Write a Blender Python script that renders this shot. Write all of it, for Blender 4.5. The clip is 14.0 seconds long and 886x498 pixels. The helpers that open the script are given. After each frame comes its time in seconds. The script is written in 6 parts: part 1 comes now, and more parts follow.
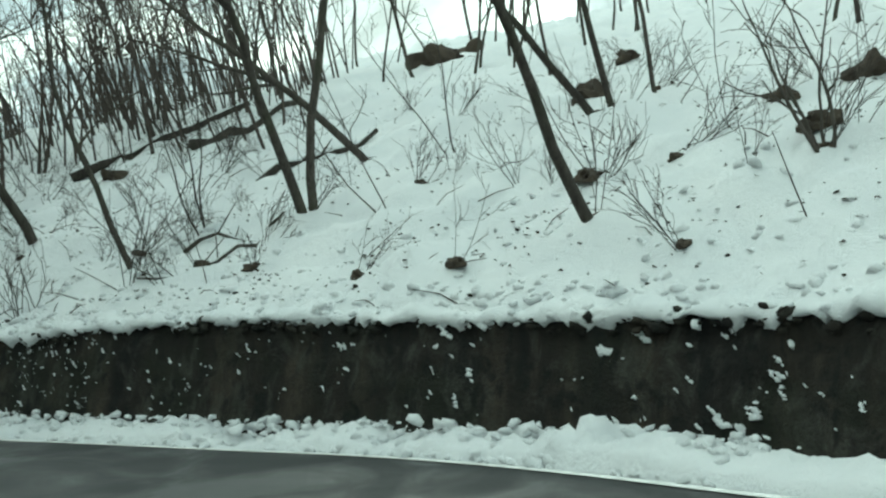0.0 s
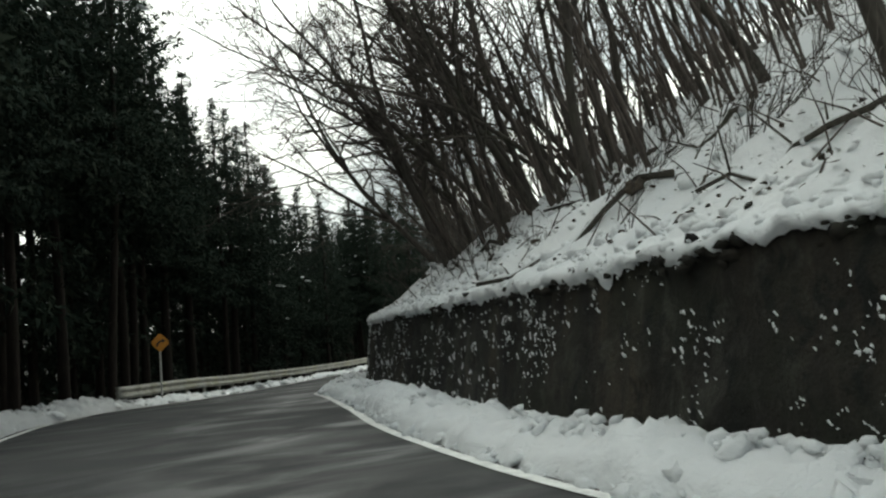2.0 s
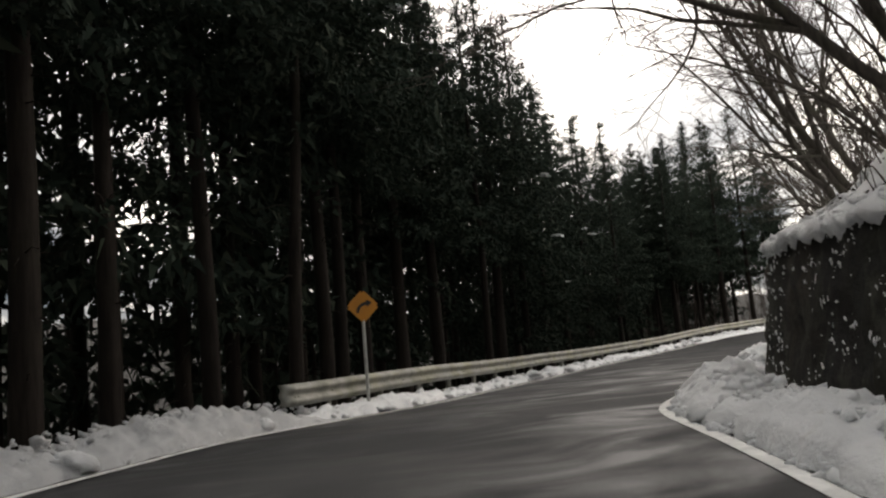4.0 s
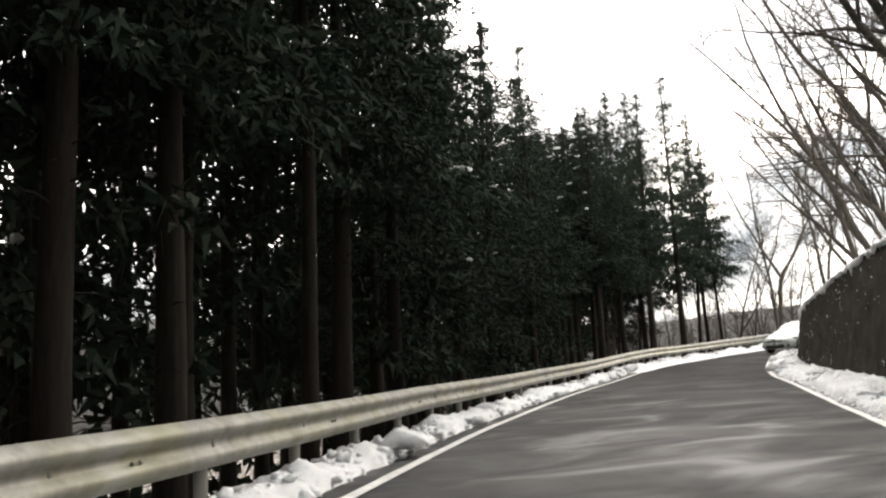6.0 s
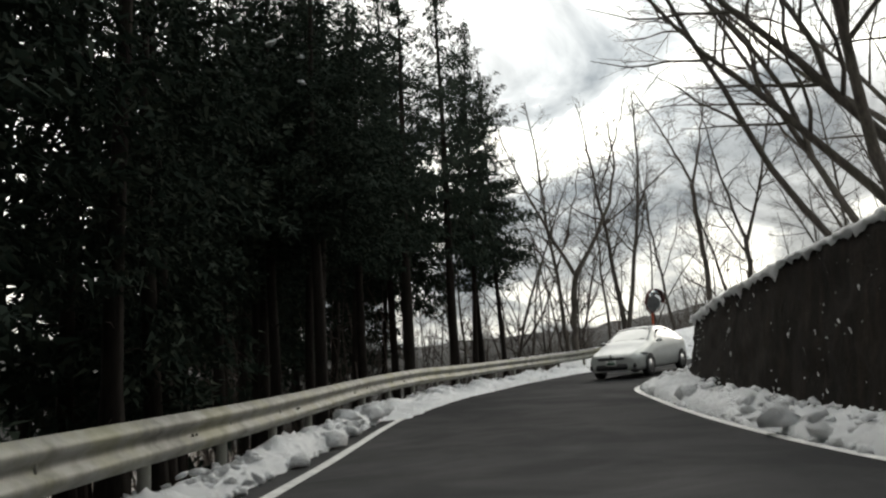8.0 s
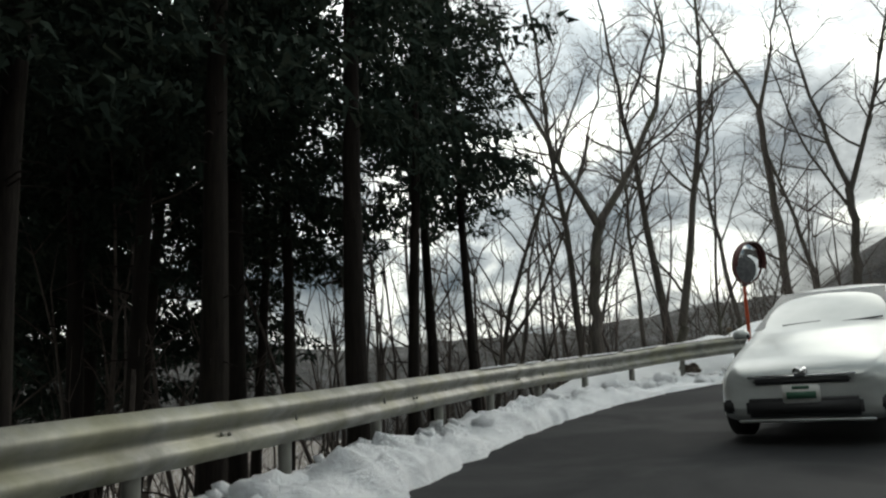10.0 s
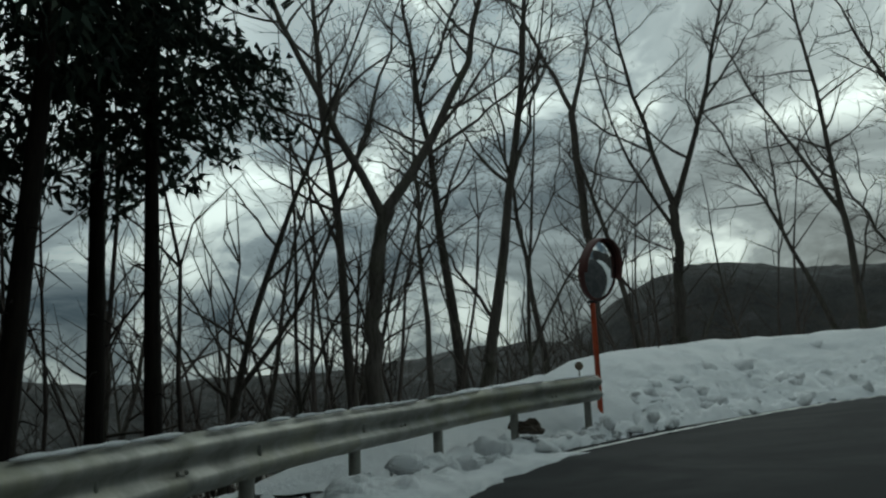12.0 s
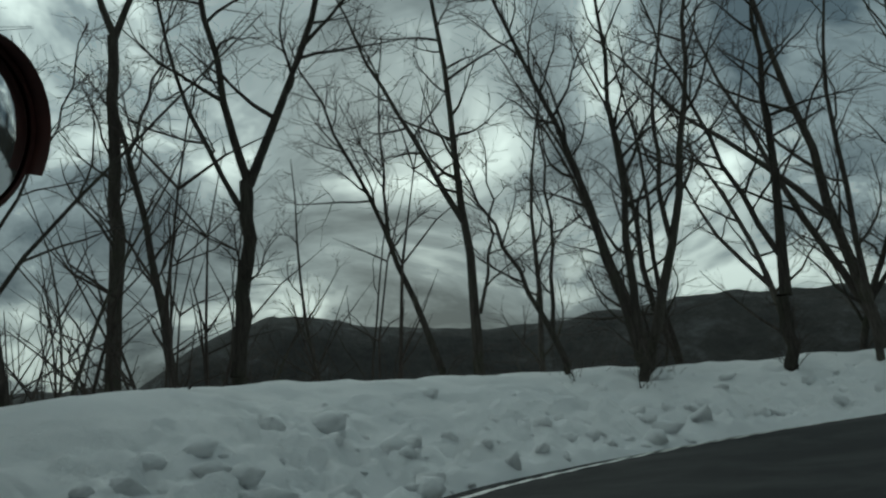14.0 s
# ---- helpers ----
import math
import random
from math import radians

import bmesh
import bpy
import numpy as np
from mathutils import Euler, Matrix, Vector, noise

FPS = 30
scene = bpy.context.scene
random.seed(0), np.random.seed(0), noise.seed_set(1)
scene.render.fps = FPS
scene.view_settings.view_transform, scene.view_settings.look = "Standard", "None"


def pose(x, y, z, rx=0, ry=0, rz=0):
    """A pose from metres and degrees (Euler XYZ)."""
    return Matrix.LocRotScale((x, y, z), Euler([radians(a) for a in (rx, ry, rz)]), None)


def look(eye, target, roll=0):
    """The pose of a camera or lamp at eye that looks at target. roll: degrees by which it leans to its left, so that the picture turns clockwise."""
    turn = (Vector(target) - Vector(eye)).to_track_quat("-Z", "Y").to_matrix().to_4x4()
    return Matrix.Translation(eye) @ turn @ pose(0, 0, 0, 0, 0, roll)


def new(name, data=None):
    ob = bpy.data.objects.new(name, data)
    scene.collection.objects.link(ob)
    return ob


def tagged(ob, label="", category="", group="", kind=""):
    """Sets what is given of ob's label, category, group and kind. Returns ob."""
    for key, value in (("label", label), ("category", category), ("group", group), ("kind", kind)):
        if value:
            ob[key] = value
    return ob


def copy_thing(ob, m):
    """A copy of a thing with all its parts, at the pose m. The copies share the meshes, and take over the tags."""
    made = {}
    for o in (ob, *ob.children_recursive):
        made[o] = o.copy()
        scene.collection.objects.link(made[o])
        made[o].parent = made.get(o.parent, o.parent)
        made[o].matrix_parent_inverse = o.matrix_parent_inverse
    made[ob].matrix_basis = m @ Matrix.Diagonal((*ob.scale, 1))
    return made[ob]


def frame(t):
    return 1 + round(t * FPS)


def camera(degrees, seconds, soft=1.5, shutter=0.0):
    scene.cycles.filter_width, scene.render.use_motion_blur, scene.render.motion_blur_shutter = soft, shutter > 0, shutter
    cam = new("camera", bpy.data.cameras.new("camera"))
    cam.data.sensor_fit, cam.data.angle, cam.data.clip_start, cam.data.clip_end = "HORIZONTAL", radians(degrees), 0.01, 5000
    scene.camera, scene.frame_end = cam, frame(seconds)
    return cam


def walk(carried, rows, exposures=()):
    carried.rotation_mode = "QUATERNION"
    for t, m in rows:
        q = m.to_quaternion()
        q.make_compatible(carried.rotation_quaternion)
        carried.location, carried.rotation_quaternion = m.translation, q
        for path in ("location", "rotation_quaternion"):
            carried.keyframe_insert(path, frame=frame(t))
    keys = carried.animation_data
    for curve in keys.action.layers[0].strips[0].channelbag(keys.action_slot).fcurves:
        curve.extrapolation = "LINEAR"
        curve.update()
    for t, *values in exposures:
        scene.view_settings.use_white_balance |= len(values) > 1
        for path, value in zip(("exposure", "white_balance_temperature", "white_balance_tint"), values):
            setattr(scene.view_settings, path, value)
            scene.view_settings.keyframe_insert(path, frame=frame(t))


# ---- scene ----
cam = camera(54.20, 14.0, 2.3)
PATH = [
    (0.0, (-0.000, 0.000, 1.080), (-0.002, 9.918, 2.355), -2.44),
    (0.5, (-0.885, 3.112, 1.073), (-3.375, 12.718, 2.305), -3.66),
    (1.0, (-2.438, 5.951, 1.030), (-6.925, 14.793, 2.328), -4.33),
    (1.5, (-4.501, 8.374, 1.055), (-10.609, 16.159, 2.497), -5.28),
    (2.0, (-7.287, 10.605, 1.145), (-14.667, 17.186, 2.635), -5.52),
    (2.5, (-10.324, 12.428, 1.241), (-18.601, 17.822, 2.787), -5.34),
    (3.0, (-13.444, 13.981, 1.369), (-22.179, 18.586, 2.947), -5.34),
    (3.2, (-14.726, 14.589, 1.419), (-23.550, 19.028, 2.976), -5.45),
    (5.3, (-27.835, 22.293, 2.116), (-37.007, 25.966, 3.658), -3.68),
    (5.5, (-29.495, 23.007, 2.169), (-38.487, 27.079, 3.769), -3.37),
    (6.0, (-33.685, 25.260, 2.296), (-42.030, 30.522, 3.930), -2.73),
    (6.5, (-37.947, 28.452, 2.423), (-45.484, 34.807, 4.101), -2.37),
    (7.0, (-41.619, 31.896, 2.570), (-48.550, 38.895, 4.297), -2.55),
    (7.5, (-45.179, 35.571, 2.733), (-51.752, 42.880, 4.569), -2.66),
    (8.0, (-48.726, 39.407, 2.944), (-55.091, 46.911, 4.726), -3.20),
    (8.2, (-50.152, 40.996, 3.053), (-56.433, 48.564, 4.864), -3.22),
    (10.3, (-60.267, 55.524, 4.016), (-66.447, 63.185, 5.784), -2.01),
    (10.5, (-60.861, 56.347, 4.057), (-66.890, 64.114, 5.882), -2.19),
    (11.0, (-62.019, 58.147, 4.183), (-67.579, 66.232, 6.110), -2.08),
    (11.5, (-62.830, 59.618, 4.322), (-67.605, 68.173, 6.325), -1.94),
    (12.0, (-63.443, 61.116, 4.441), (-67.425, 70.042, 6.557), -2.25),
    (12.5, (-64.007, 62.872, 4.604), (-67.079, 72.117, 6.861), -2.30),
    (13.0, (-64.463, 65.336, 4.710), (-66.414, 74.862, 7.047), -2.64),
    (13.5, (-64.714, 67.891, 4.870), (-65.645, 77.579, 7.167), -2.98),
    (14.0, (-64.590, 70.905, 5.132), (-63.974, 80.575, 7.605), -2.95),
]
walk(cam, [(t, look(eye, target, roll)) for t, eye, target, roll in PATH], [(0.0, 0.15, 6050, -18), (0.5, 0.32, 6100, -16), (1.0, 0.5, 6350, -9), (1.5, 0.6, 6350, -6), (2.0, 0.2, 6650, 0), (2.5, 0.05, 7000, 7), (3.0, 0.0, 7250, 12), (5.3, 1.3, 7150, 15), (6.0, 1.35, 7150, 14), (6.5, 1.1, 7150, 14),
    (7.5, 0.3, 6950, 10), (8.2, 0.05, 6850, 9), (10.3, 0.0, 6450, 3), (11.0, -0.6, 6150, -6), (11.5, -0.9, 6050, -7), (12.0, -1.25, 5950, -8), (12.5, -1.45, 5900, -10), (14.0, -1.5, 5850, -12)])

# ---- world and sun ----
SUN_AZ, SUN_EL = radians(0), radians(25)      # azimuth from +y towards -x
sun_way = Vector((-math.sin(SUN_AZ) * math.cos(SUN_EL), math.cos(SUN_AZ) * math.cos(SUN_EL), math.sin(SUN_EL)))
world = bpy.data.worlds.new("sky")
scene.world = world
world.use_nodes = True
wn, wl = world.node_tree.nodes, world.node_tree.links
wn.clear()
w_out = wn.new("ShaderNodeOutputWorld")
w_bg = wn.new("ShaderNodeBackground")
w_sky = wn.new("ShaderNodeTexSky")
w_sky.sky_type, w_sky.sun_disc = "NISHITA", False
w_sky.sun_elevation, w_sky.sun_rotation = SUN_EL, -SUN_AZ
w_sky.air_density, w_sky.dust_density = 1.0, 2.0
w_co = wn.new("ShaderNodeTexCoord")
w_sep = wn.new("ShaderNodeSeparateXYZ")
wl.new(w_co.outputs["Generated"], w_sep.inputs[0])
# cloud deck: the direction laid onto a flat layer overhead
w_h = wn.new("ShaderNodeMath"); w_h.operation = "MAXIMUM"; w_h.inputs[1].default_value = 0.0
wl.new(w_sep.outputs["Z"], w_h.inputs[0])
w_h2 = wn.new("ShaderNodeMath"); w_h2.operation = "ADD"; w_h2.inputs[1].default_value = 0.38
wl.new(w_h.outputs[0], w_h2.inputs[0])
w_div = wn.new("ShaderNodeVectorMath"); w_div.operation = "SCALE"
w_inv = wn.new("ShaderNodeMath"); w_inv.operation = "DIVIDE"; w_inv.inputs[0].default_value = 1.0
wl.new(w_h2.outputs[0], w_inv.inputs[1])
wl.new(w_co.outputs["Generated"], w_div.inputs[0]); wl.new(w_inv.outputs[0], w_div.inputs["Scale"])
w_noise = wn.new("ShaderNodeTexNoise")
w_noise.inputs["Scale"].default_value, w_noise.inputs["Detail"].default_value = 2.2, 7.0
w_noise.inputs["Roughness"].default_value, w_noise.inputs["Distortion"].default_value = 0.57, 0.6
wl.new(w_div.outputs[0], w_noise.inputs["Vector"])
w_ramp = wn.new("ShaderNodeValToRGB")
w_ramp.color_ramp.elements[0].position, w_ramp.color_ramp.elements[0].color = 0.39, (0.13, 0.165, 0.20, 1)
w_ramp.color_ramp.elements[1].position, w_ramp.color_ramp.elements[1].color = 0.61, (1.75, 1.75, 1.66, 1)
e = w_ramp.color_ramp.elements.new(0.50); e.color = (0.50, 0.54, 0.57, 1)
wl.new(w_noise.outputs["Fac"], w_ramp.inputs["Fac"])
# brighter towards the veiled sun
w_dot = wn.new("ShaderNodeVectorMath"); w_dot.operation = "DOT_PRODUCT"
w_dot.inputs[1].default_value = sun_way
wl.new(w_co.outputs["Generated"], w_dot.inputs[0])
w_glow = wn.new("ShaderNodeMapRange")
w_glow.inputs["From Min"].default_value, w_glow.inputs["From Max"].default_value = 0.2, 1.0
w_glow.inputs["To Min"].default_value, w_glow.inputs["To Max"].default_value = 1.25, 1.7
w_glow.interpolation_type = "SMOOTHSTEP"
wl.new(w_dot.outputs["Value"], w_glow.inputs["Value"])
w_mul = wn.new("ShaderNodeVectorMath"); w_mul.operation = "SCALE"
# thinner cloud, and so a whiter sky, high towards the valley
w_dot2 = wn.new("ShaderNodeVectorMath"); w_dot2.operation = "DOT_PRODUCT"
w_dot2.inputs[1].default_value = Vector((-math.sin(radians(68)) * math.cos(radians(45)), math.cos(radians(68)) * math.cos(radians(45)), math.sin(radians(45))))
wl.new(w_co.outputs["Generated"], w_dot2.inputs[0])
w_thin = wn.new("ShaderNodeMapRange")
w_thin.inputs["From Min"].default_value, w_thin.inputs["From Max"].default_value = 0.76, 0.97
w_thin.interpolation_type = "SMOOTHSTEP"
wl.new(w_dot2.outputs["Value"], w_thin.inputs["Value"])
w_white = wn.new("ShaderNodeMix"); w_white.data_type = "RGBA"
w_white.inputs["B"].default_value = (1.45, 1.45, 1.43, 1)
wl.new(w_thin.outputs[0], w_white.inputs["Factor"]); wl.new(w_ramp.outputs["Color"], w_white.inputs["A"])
w_low = wn.new("ShaderNodeMapRange")
w_low.inputs["From Min"].default_value, w_low.inputs["From Max"].default_value = 0.0, 0.42
w_low.inputs["To Min"].default_value, w_low.inputs["To Max"].default_value = 0.42, 1.05
w_low.interpolation_type = "SMOOTHSTEP"
wl.new(w_sep.outputs["Z"], w_low.inputs["Value"])
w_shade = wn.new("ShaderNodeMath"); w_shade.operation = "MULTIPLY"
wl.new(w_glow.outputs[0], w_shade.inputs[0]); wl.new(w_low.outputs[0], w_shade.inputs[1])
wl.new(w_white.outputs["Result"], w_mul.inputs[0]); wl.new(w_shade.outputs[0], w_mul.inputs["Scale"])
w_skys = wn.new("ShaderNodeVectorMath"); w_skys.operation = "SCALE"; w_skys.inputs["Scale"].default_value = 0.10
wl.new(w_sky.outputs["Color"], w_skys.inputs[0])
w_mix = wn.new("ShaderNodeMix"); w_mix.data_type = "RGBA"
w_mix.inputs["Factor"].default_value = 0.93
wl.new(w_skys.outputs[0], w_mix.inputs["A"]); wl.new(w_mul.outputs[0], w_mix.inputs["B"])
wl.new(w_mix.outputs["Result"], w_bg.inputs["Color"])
w_bg.inputs["Strength"].default_value = 1.0
wl.new(w_bg.outputs[0], w_out.inputs["Surface"])

sun = new("sun", bpy.data.lights.new("sun", "SUN"))
sun.data.energy, sun.data.angle, sun.data.color = 0.8, radians(20), (1.0, 0.95, 0.88)
sun.matrix_world = look(sun_way * 50, (0, 0, 0))


# ---- materials ----
class Mat:
    """A node material with a principled shader and a few shorthands."""

    def __init__(self, name, rough=0.8, metal=0.0):
        self.m = bpy.data.materials.new(name)
        self.m.use_nodes = True
        self.n, self.l = self.m.node_tree.nodes, self.m.node_tree.links
        self.b = self.n["Principled BSDF"]
        self.b.inputs["Roughness"].default_value = rough
        self.b.inputs["Metallic"].default_value = metal
        self.co = self.n.new("ShaderNodeTexCoord").outputs["Object"]

    def noise(self, scale, detail=4.0, rough=0.55, stretch=None, distort=0.0):
        t = self.n.new("ShaderNodeTexNoise")
        t.inputs["Scale"].default_value, t.inputs["Detail"].default_value = scale, detail
        t.inputs["Roughness"].default_value, t.inputs["Distortion"].default_value = rough, distort
        src = self.co
        if stretch:
            mp = self.n.new("ShaderNodeMapping")
            mp.inputs["Scale"].default_value = stretch
            self.l.new(self.co, mp.inputs["Vector"])
            src = mp.outputs[0]
        self.l.new(src, t.inputs["Vector"])
        return t.outputs["Fac"]

    def ramp(self, fac, *stops):
        r = self.n.new("ShaderNodeValToRGB")
        el = r.color_ramp.elements
        while len(el) < len(stops):
            el.new(0.5)
        for k, (p, c) in enumerate(stops):
            el[k].position = p
            el[k].color = (*c, 1) if isinstance(c, tuple) else (c, c, c, 1)
        self.l.new(fac, r.inputs["Fac"])
        return r.outputs["Color"]

    def mix(self, fac, a, b, mode="MIX"):
        x = self.n.new("ShaderNodeMix")
        x.data_type, x.blend_type = "RGBA", mode
        for sock, v in ((x.inputs["Factor"], fac), (x.inputs["A"], a), (x.inputs["B"], b)):
            if hasattr(v, "links"):
                self.l.new(v, sock)
            elif isinstance(v, tuple):
                sock.default_value = (*v, 1)
            else:
                sock.default_value = v
        return x.outputs["Result"]

    def color(self, c):
        self.l.new(c, self.b.inputs["Base Color"]) if hasattr(c, "links") else setattr(self.b.inputs["Base Color"], "default_value", (*c, 1))
        return self

    def rough(self, c):
        self.l.new(c, self.b.inputs["Roughness"])
        return self

    def bump(self, height, strength=0.4, distance=0.02):
        bp = self.n.new("ShaderNodeBump")
        bp.inputs["Strength"].default_value, bp.inputs["Distance"].default_value = strength, distance
        self.l.new(height, bp.inputs["Height"])
        self.l.new(bp.outputs[0], self.b.inputs["Normal"])
        return self

    def random(self):
        return self.n.new("ShaderNodeObjectInfo").outputs["Random"]

    def island(self):
        return self.n.new("ShaderNodeNewGeometry").outputs["Random Per Island"]


def mat_snow(name, dirt, tone=1.0):
    k = Mat(name, 0.75)
    big = k.noise(0.55, 5, 0.6)
    fine = k.noise(26, 5, 0.7)
    # the factor scales the white; below 1 it paints shade into the snow
    base = k.ramp(big, (0.3, (0.80 * tone, 0.82 * tone, 0.84 * tone)), (0.65, (0.88 * tone, 0.89 * tone, 0.90 * tone)))
    spots = k.ramp(k.noise(5.5, 7, 0.72), (0.63, 0.0), (0.76, 1.0))
    col = k.mix(spots, base, (0.36, 0.33, 0.28)) if dirt > 0.5 else k.mix(k.ramp(spots, (0.0, 0.0), (1.0, dirt)), base, (0.45, 0.42, 0.37))
    k.color(col).bump(k.mix(0.3, k.noise(3.4, 9, 0.72), fine), 0.8, 0.14)
    k.b.inputs["Subsurface Weight"].default_value = 0.0
    return k.m


def mat_road():
    k = Mat("asphalt", 0.7)
    k.b.inputs["Specular IOR Level"].default_value = 0.3
    grain = k.noise(140, 3, 0.7)
    blot = k.noise(0.45, 6, 0.6, (1, 1, 1), 0.6)
    col = k.ramp(grain, (0.3, (0.020, 0.021, 0.023)), (0.75, (0.046, 0.047, 0.048)))
    col = k.mix(k.ramp(blot, (0.42, 0.0), (0.62, 1.0)), col, (0.055, 0.055, 0.056))
    mp = k.n.new("ShaderNodeMapping")
    mp.inputs["Rotation"].default_value, mp.inputs["Scale"].default_value = (0, 0, radians(-50)), (1.0, 0.55, 1.0)
    k.l.new(k.co, mp.inputs["Vector"])
    wet = k.n.new("ShaderNodeTexNoise")
    wet.inputs["Scale"].default_value, wet.inputs["Detail"].default_value, wet.inputs["Distortion"].default_value = 0.7, 7, 0.9
    k.l.new(mp.outputs[0], wet.inputs["Vector"])
    sep = k.n.new("ShaderNodeSeparateXYZ")
    k.l.new(k.co, sep.inputs[0])
    dry = k.n.new("ShaderNodeMapRange")          # the road dries out round the upper bend
    dry.inputs["From Min"].default_value, dry.inputs["From Max"].default_value = 32, 52
    k.l.new(sep.outputs["Y"], dry.inputs["Value"])
    slush = k.ramp(wet.outputs["Fac"], (0.58, 0.0), (0.74, 0.28))
    wetcol = k.mix(slush, col, (0.22, 0.225, 0.23))
    k.color(k.mix(dry.outputs[0], wetcol, col))
    k.rough(k.mix(dry.outputs[0], k.ramp(wet.outputs["Fac"], (0.42, 0.85), (0.62, 0.42)), (0.9, 0.9, 0.9)))
    gloss = k.n.new("ShaderNodeMapRange")
    gloss.inputs["To Min"].default_value, gloss.inputs["To Max"].default_value = 0.3, 0.06
    k.l.new(dry.outputs[0], gloss.inputs["Value"])
    k.l.new(gloss.outputs[0], k.b.inputs["Specular IOR Level"])
    k.bump(grain, 0.25, 0.006)
    return k.m


def mat_wall():
    k = Mat("wall_concrete", 0.9)
    k.b.inputs["Specular IOR Level"].default_value = 0.25
    streak = k.noise(1.0, 6, 0.65, (1.3, 1.3, 0.16))
    blot = k.noise(0.9, 6, 0.62)
    grain = k.noise(22, 6, 0.7)
    col = k.ramp(streak, (0.34, (0.010, 0.010, 0.010)), (0.52, (0.028, 0.024, 0.019)), (0.70, (0.088, 0.070, 0.052)))
    moss = k.ramp(blot, (0.46, 0.0), (0.60, 0.7))
    col = k.mix(moss, col, (0.024, 0.028, 0.018))
    lichen = k.ramp(k.noise(2.1, 7, 0.68, (1, 1, 0.6), 0.8), (0.50, 0.0), (0.64, 0.75))
    col = k.mix(lichen, col, (0.085, 0.082, 0.070))
    tar = k.ramp(k.noise(3.3, 7, 0.7, (1, 1, 0.7), 0.5), (0.52, 0.0), (0.62, 0.85))
    col = k.mix(tar, col, (0.009, 0.011, 0.010))
    col = k.mix(k.ramp(grain, (0.35, 0.0), (0.75, 0.55)), col, (0.022, 0.021, 0.020))
    k.color(col).bump(k.mix(0.5, grain, k.noise(5, 6, 0.65)), 1.0, 0.10)
    return k.m


def mat_wall_brown():
    # darker and browner than the first wall, with finer upright streaks
    k = Mat("wall_brown_earth", 0.8)
    k.b.inputs["Specular IOR Level"].default_value = 0.15
    streak = k.noise(3.0, 7, 0.7, (2.2, 2.2, 0.16))
    grain = k.noise(26, 6, 0.7)
    col = k.ramp(streak, (0.34, (0.008, 0.007, 0.006)), (0.55, (0.022, 0.017, 0.013)), (0.74, (0.060, 0.045, 0.034)))
    k.color(k.mix(k.ramp(grain, (0.35, 0.0), (0.75, 0.5)), col, (0.012, 0.010, 0.009))).bump(k.mix(0.5, grain, streak), 1.0, 0.10)
    return k.m


def mat_bark(name, dark, light, moss=0.0):
    k = Mat(name, 0.9)
    k.b.inputs["Specular IOR Level"].default_value = 0.1
    g = k.noise(9, 6, 0.7, (1.6, 1.6, 0.22))
    col = k.ramp(g, (0.3, dark), (0.72, light))
    col = k.mix(k.ramp(k.noise(1.2, 4, 0.6), (0.45, 0.0), (0.7, moss)), col, (0.07, 0.085, 0.045))
    tint = k.ramp(k.random(), (0.0, 0.75), (1.0, 1.2))
    k.color(k.mix(1.0, col, tint, "MULTIPLY")).bump(g, 0.7, 0.03)
    return k.m


def mat_needles():
    k = Mat("cedar_needles", 0.9)
    k.b.inputs["Specular IOR Level"].default_value = 0.03
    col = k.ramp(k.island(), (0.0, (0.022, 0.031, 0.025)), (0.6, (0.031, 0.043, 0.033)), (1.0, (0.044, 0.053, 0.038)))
    tint = k.ramp(k.random(), (0.0, 0.7), (1.0, 1.15))
    k.color(k.mix(1.0, col, tint, "MULTIPLY"))
    return k.m


def mat_zinc():
    k = Mat("galvanised_steel", 0.5, 0.35)
    stain = k.noise(3.2, 7, 0.66, (1, 1, 0.6))
    col = k.ramp(stain, (0.32, (0.13, 0.127, 0.11)), (0.6, (0.26, 0.26, 0.235)))
    col = k.mix(k.ramp(k.noise(0.9, 6, 0.65), (0.46, 0.0), (0.62, 0.6)), col, (0.20, 0.195, 0.11))
    rust = k.ramp(k.noise(7, 8, 0.72), (0.66, 0.0), (0.75, 0.75))
    col = k.mix(rust, col, (0.11, 0.065, 0.035))
    k.color(col).rough(k.ramp(stain, (0.3, 0.62), (0.7, 0.45)))
    k.bump(k.noise(40, 4, 0.6), 0.15, 0.004)
    return k.m


def mat_plain(name, col, rough=0.6, metal=0.0, var=0.18, scale=8.0, bump=0.1):
    k = Mat(name, rough, metal)
    n = k.noise(scale, 6, 0.65)
    lo = tuple(c * (1 - var) for c in col)
    hi = tuple(min(1.0, c * (1 + var)) for c in col)
    k.color(k.ramp(n, (0.3, lo), (0.7, hi))).bump(k.noise(scale * 6, 4, 0.6), bump, 0.004)
    return k.m


SNOW = mat_snow("snow", 0.25)
SNOW_DIRTY = mat_snow("ploughed_snow", 0.5)
# dirt spots, with the forest's shade painted in as a darker base
SNOW_DIRTY_SHADED = mat_snow("dirty_shaded_snow", 0.9, 0.6)
ROAD = mat_road()
WALL = mat_wall()
WALL_BROWN = mat_wall_brown()
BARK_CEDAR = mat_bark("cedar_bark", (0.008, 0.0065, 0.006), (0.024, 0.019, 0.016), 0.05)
BARK_OAK = mat_bark("bare_bark", (0.034, 0.030, 0.027), (0.106, 0.093, 0.082), 0.3)
TWIG = mat_bark("twig_bark", (0.050, 0.042, 0.038), (0.126, 0.105, 0.092))
NEEDLES = mat_needles()
ZINC = mat_zinc()
LINE = mat_plain("road_paint", (0.74, 0.74, 0.72), 0.7, 0, 0.25, 5)
EARTH = mat_plain("forest_floor", (0.055, 0.042, 0.030), 0.95, 0, 0.5, 1.5, 0.6)


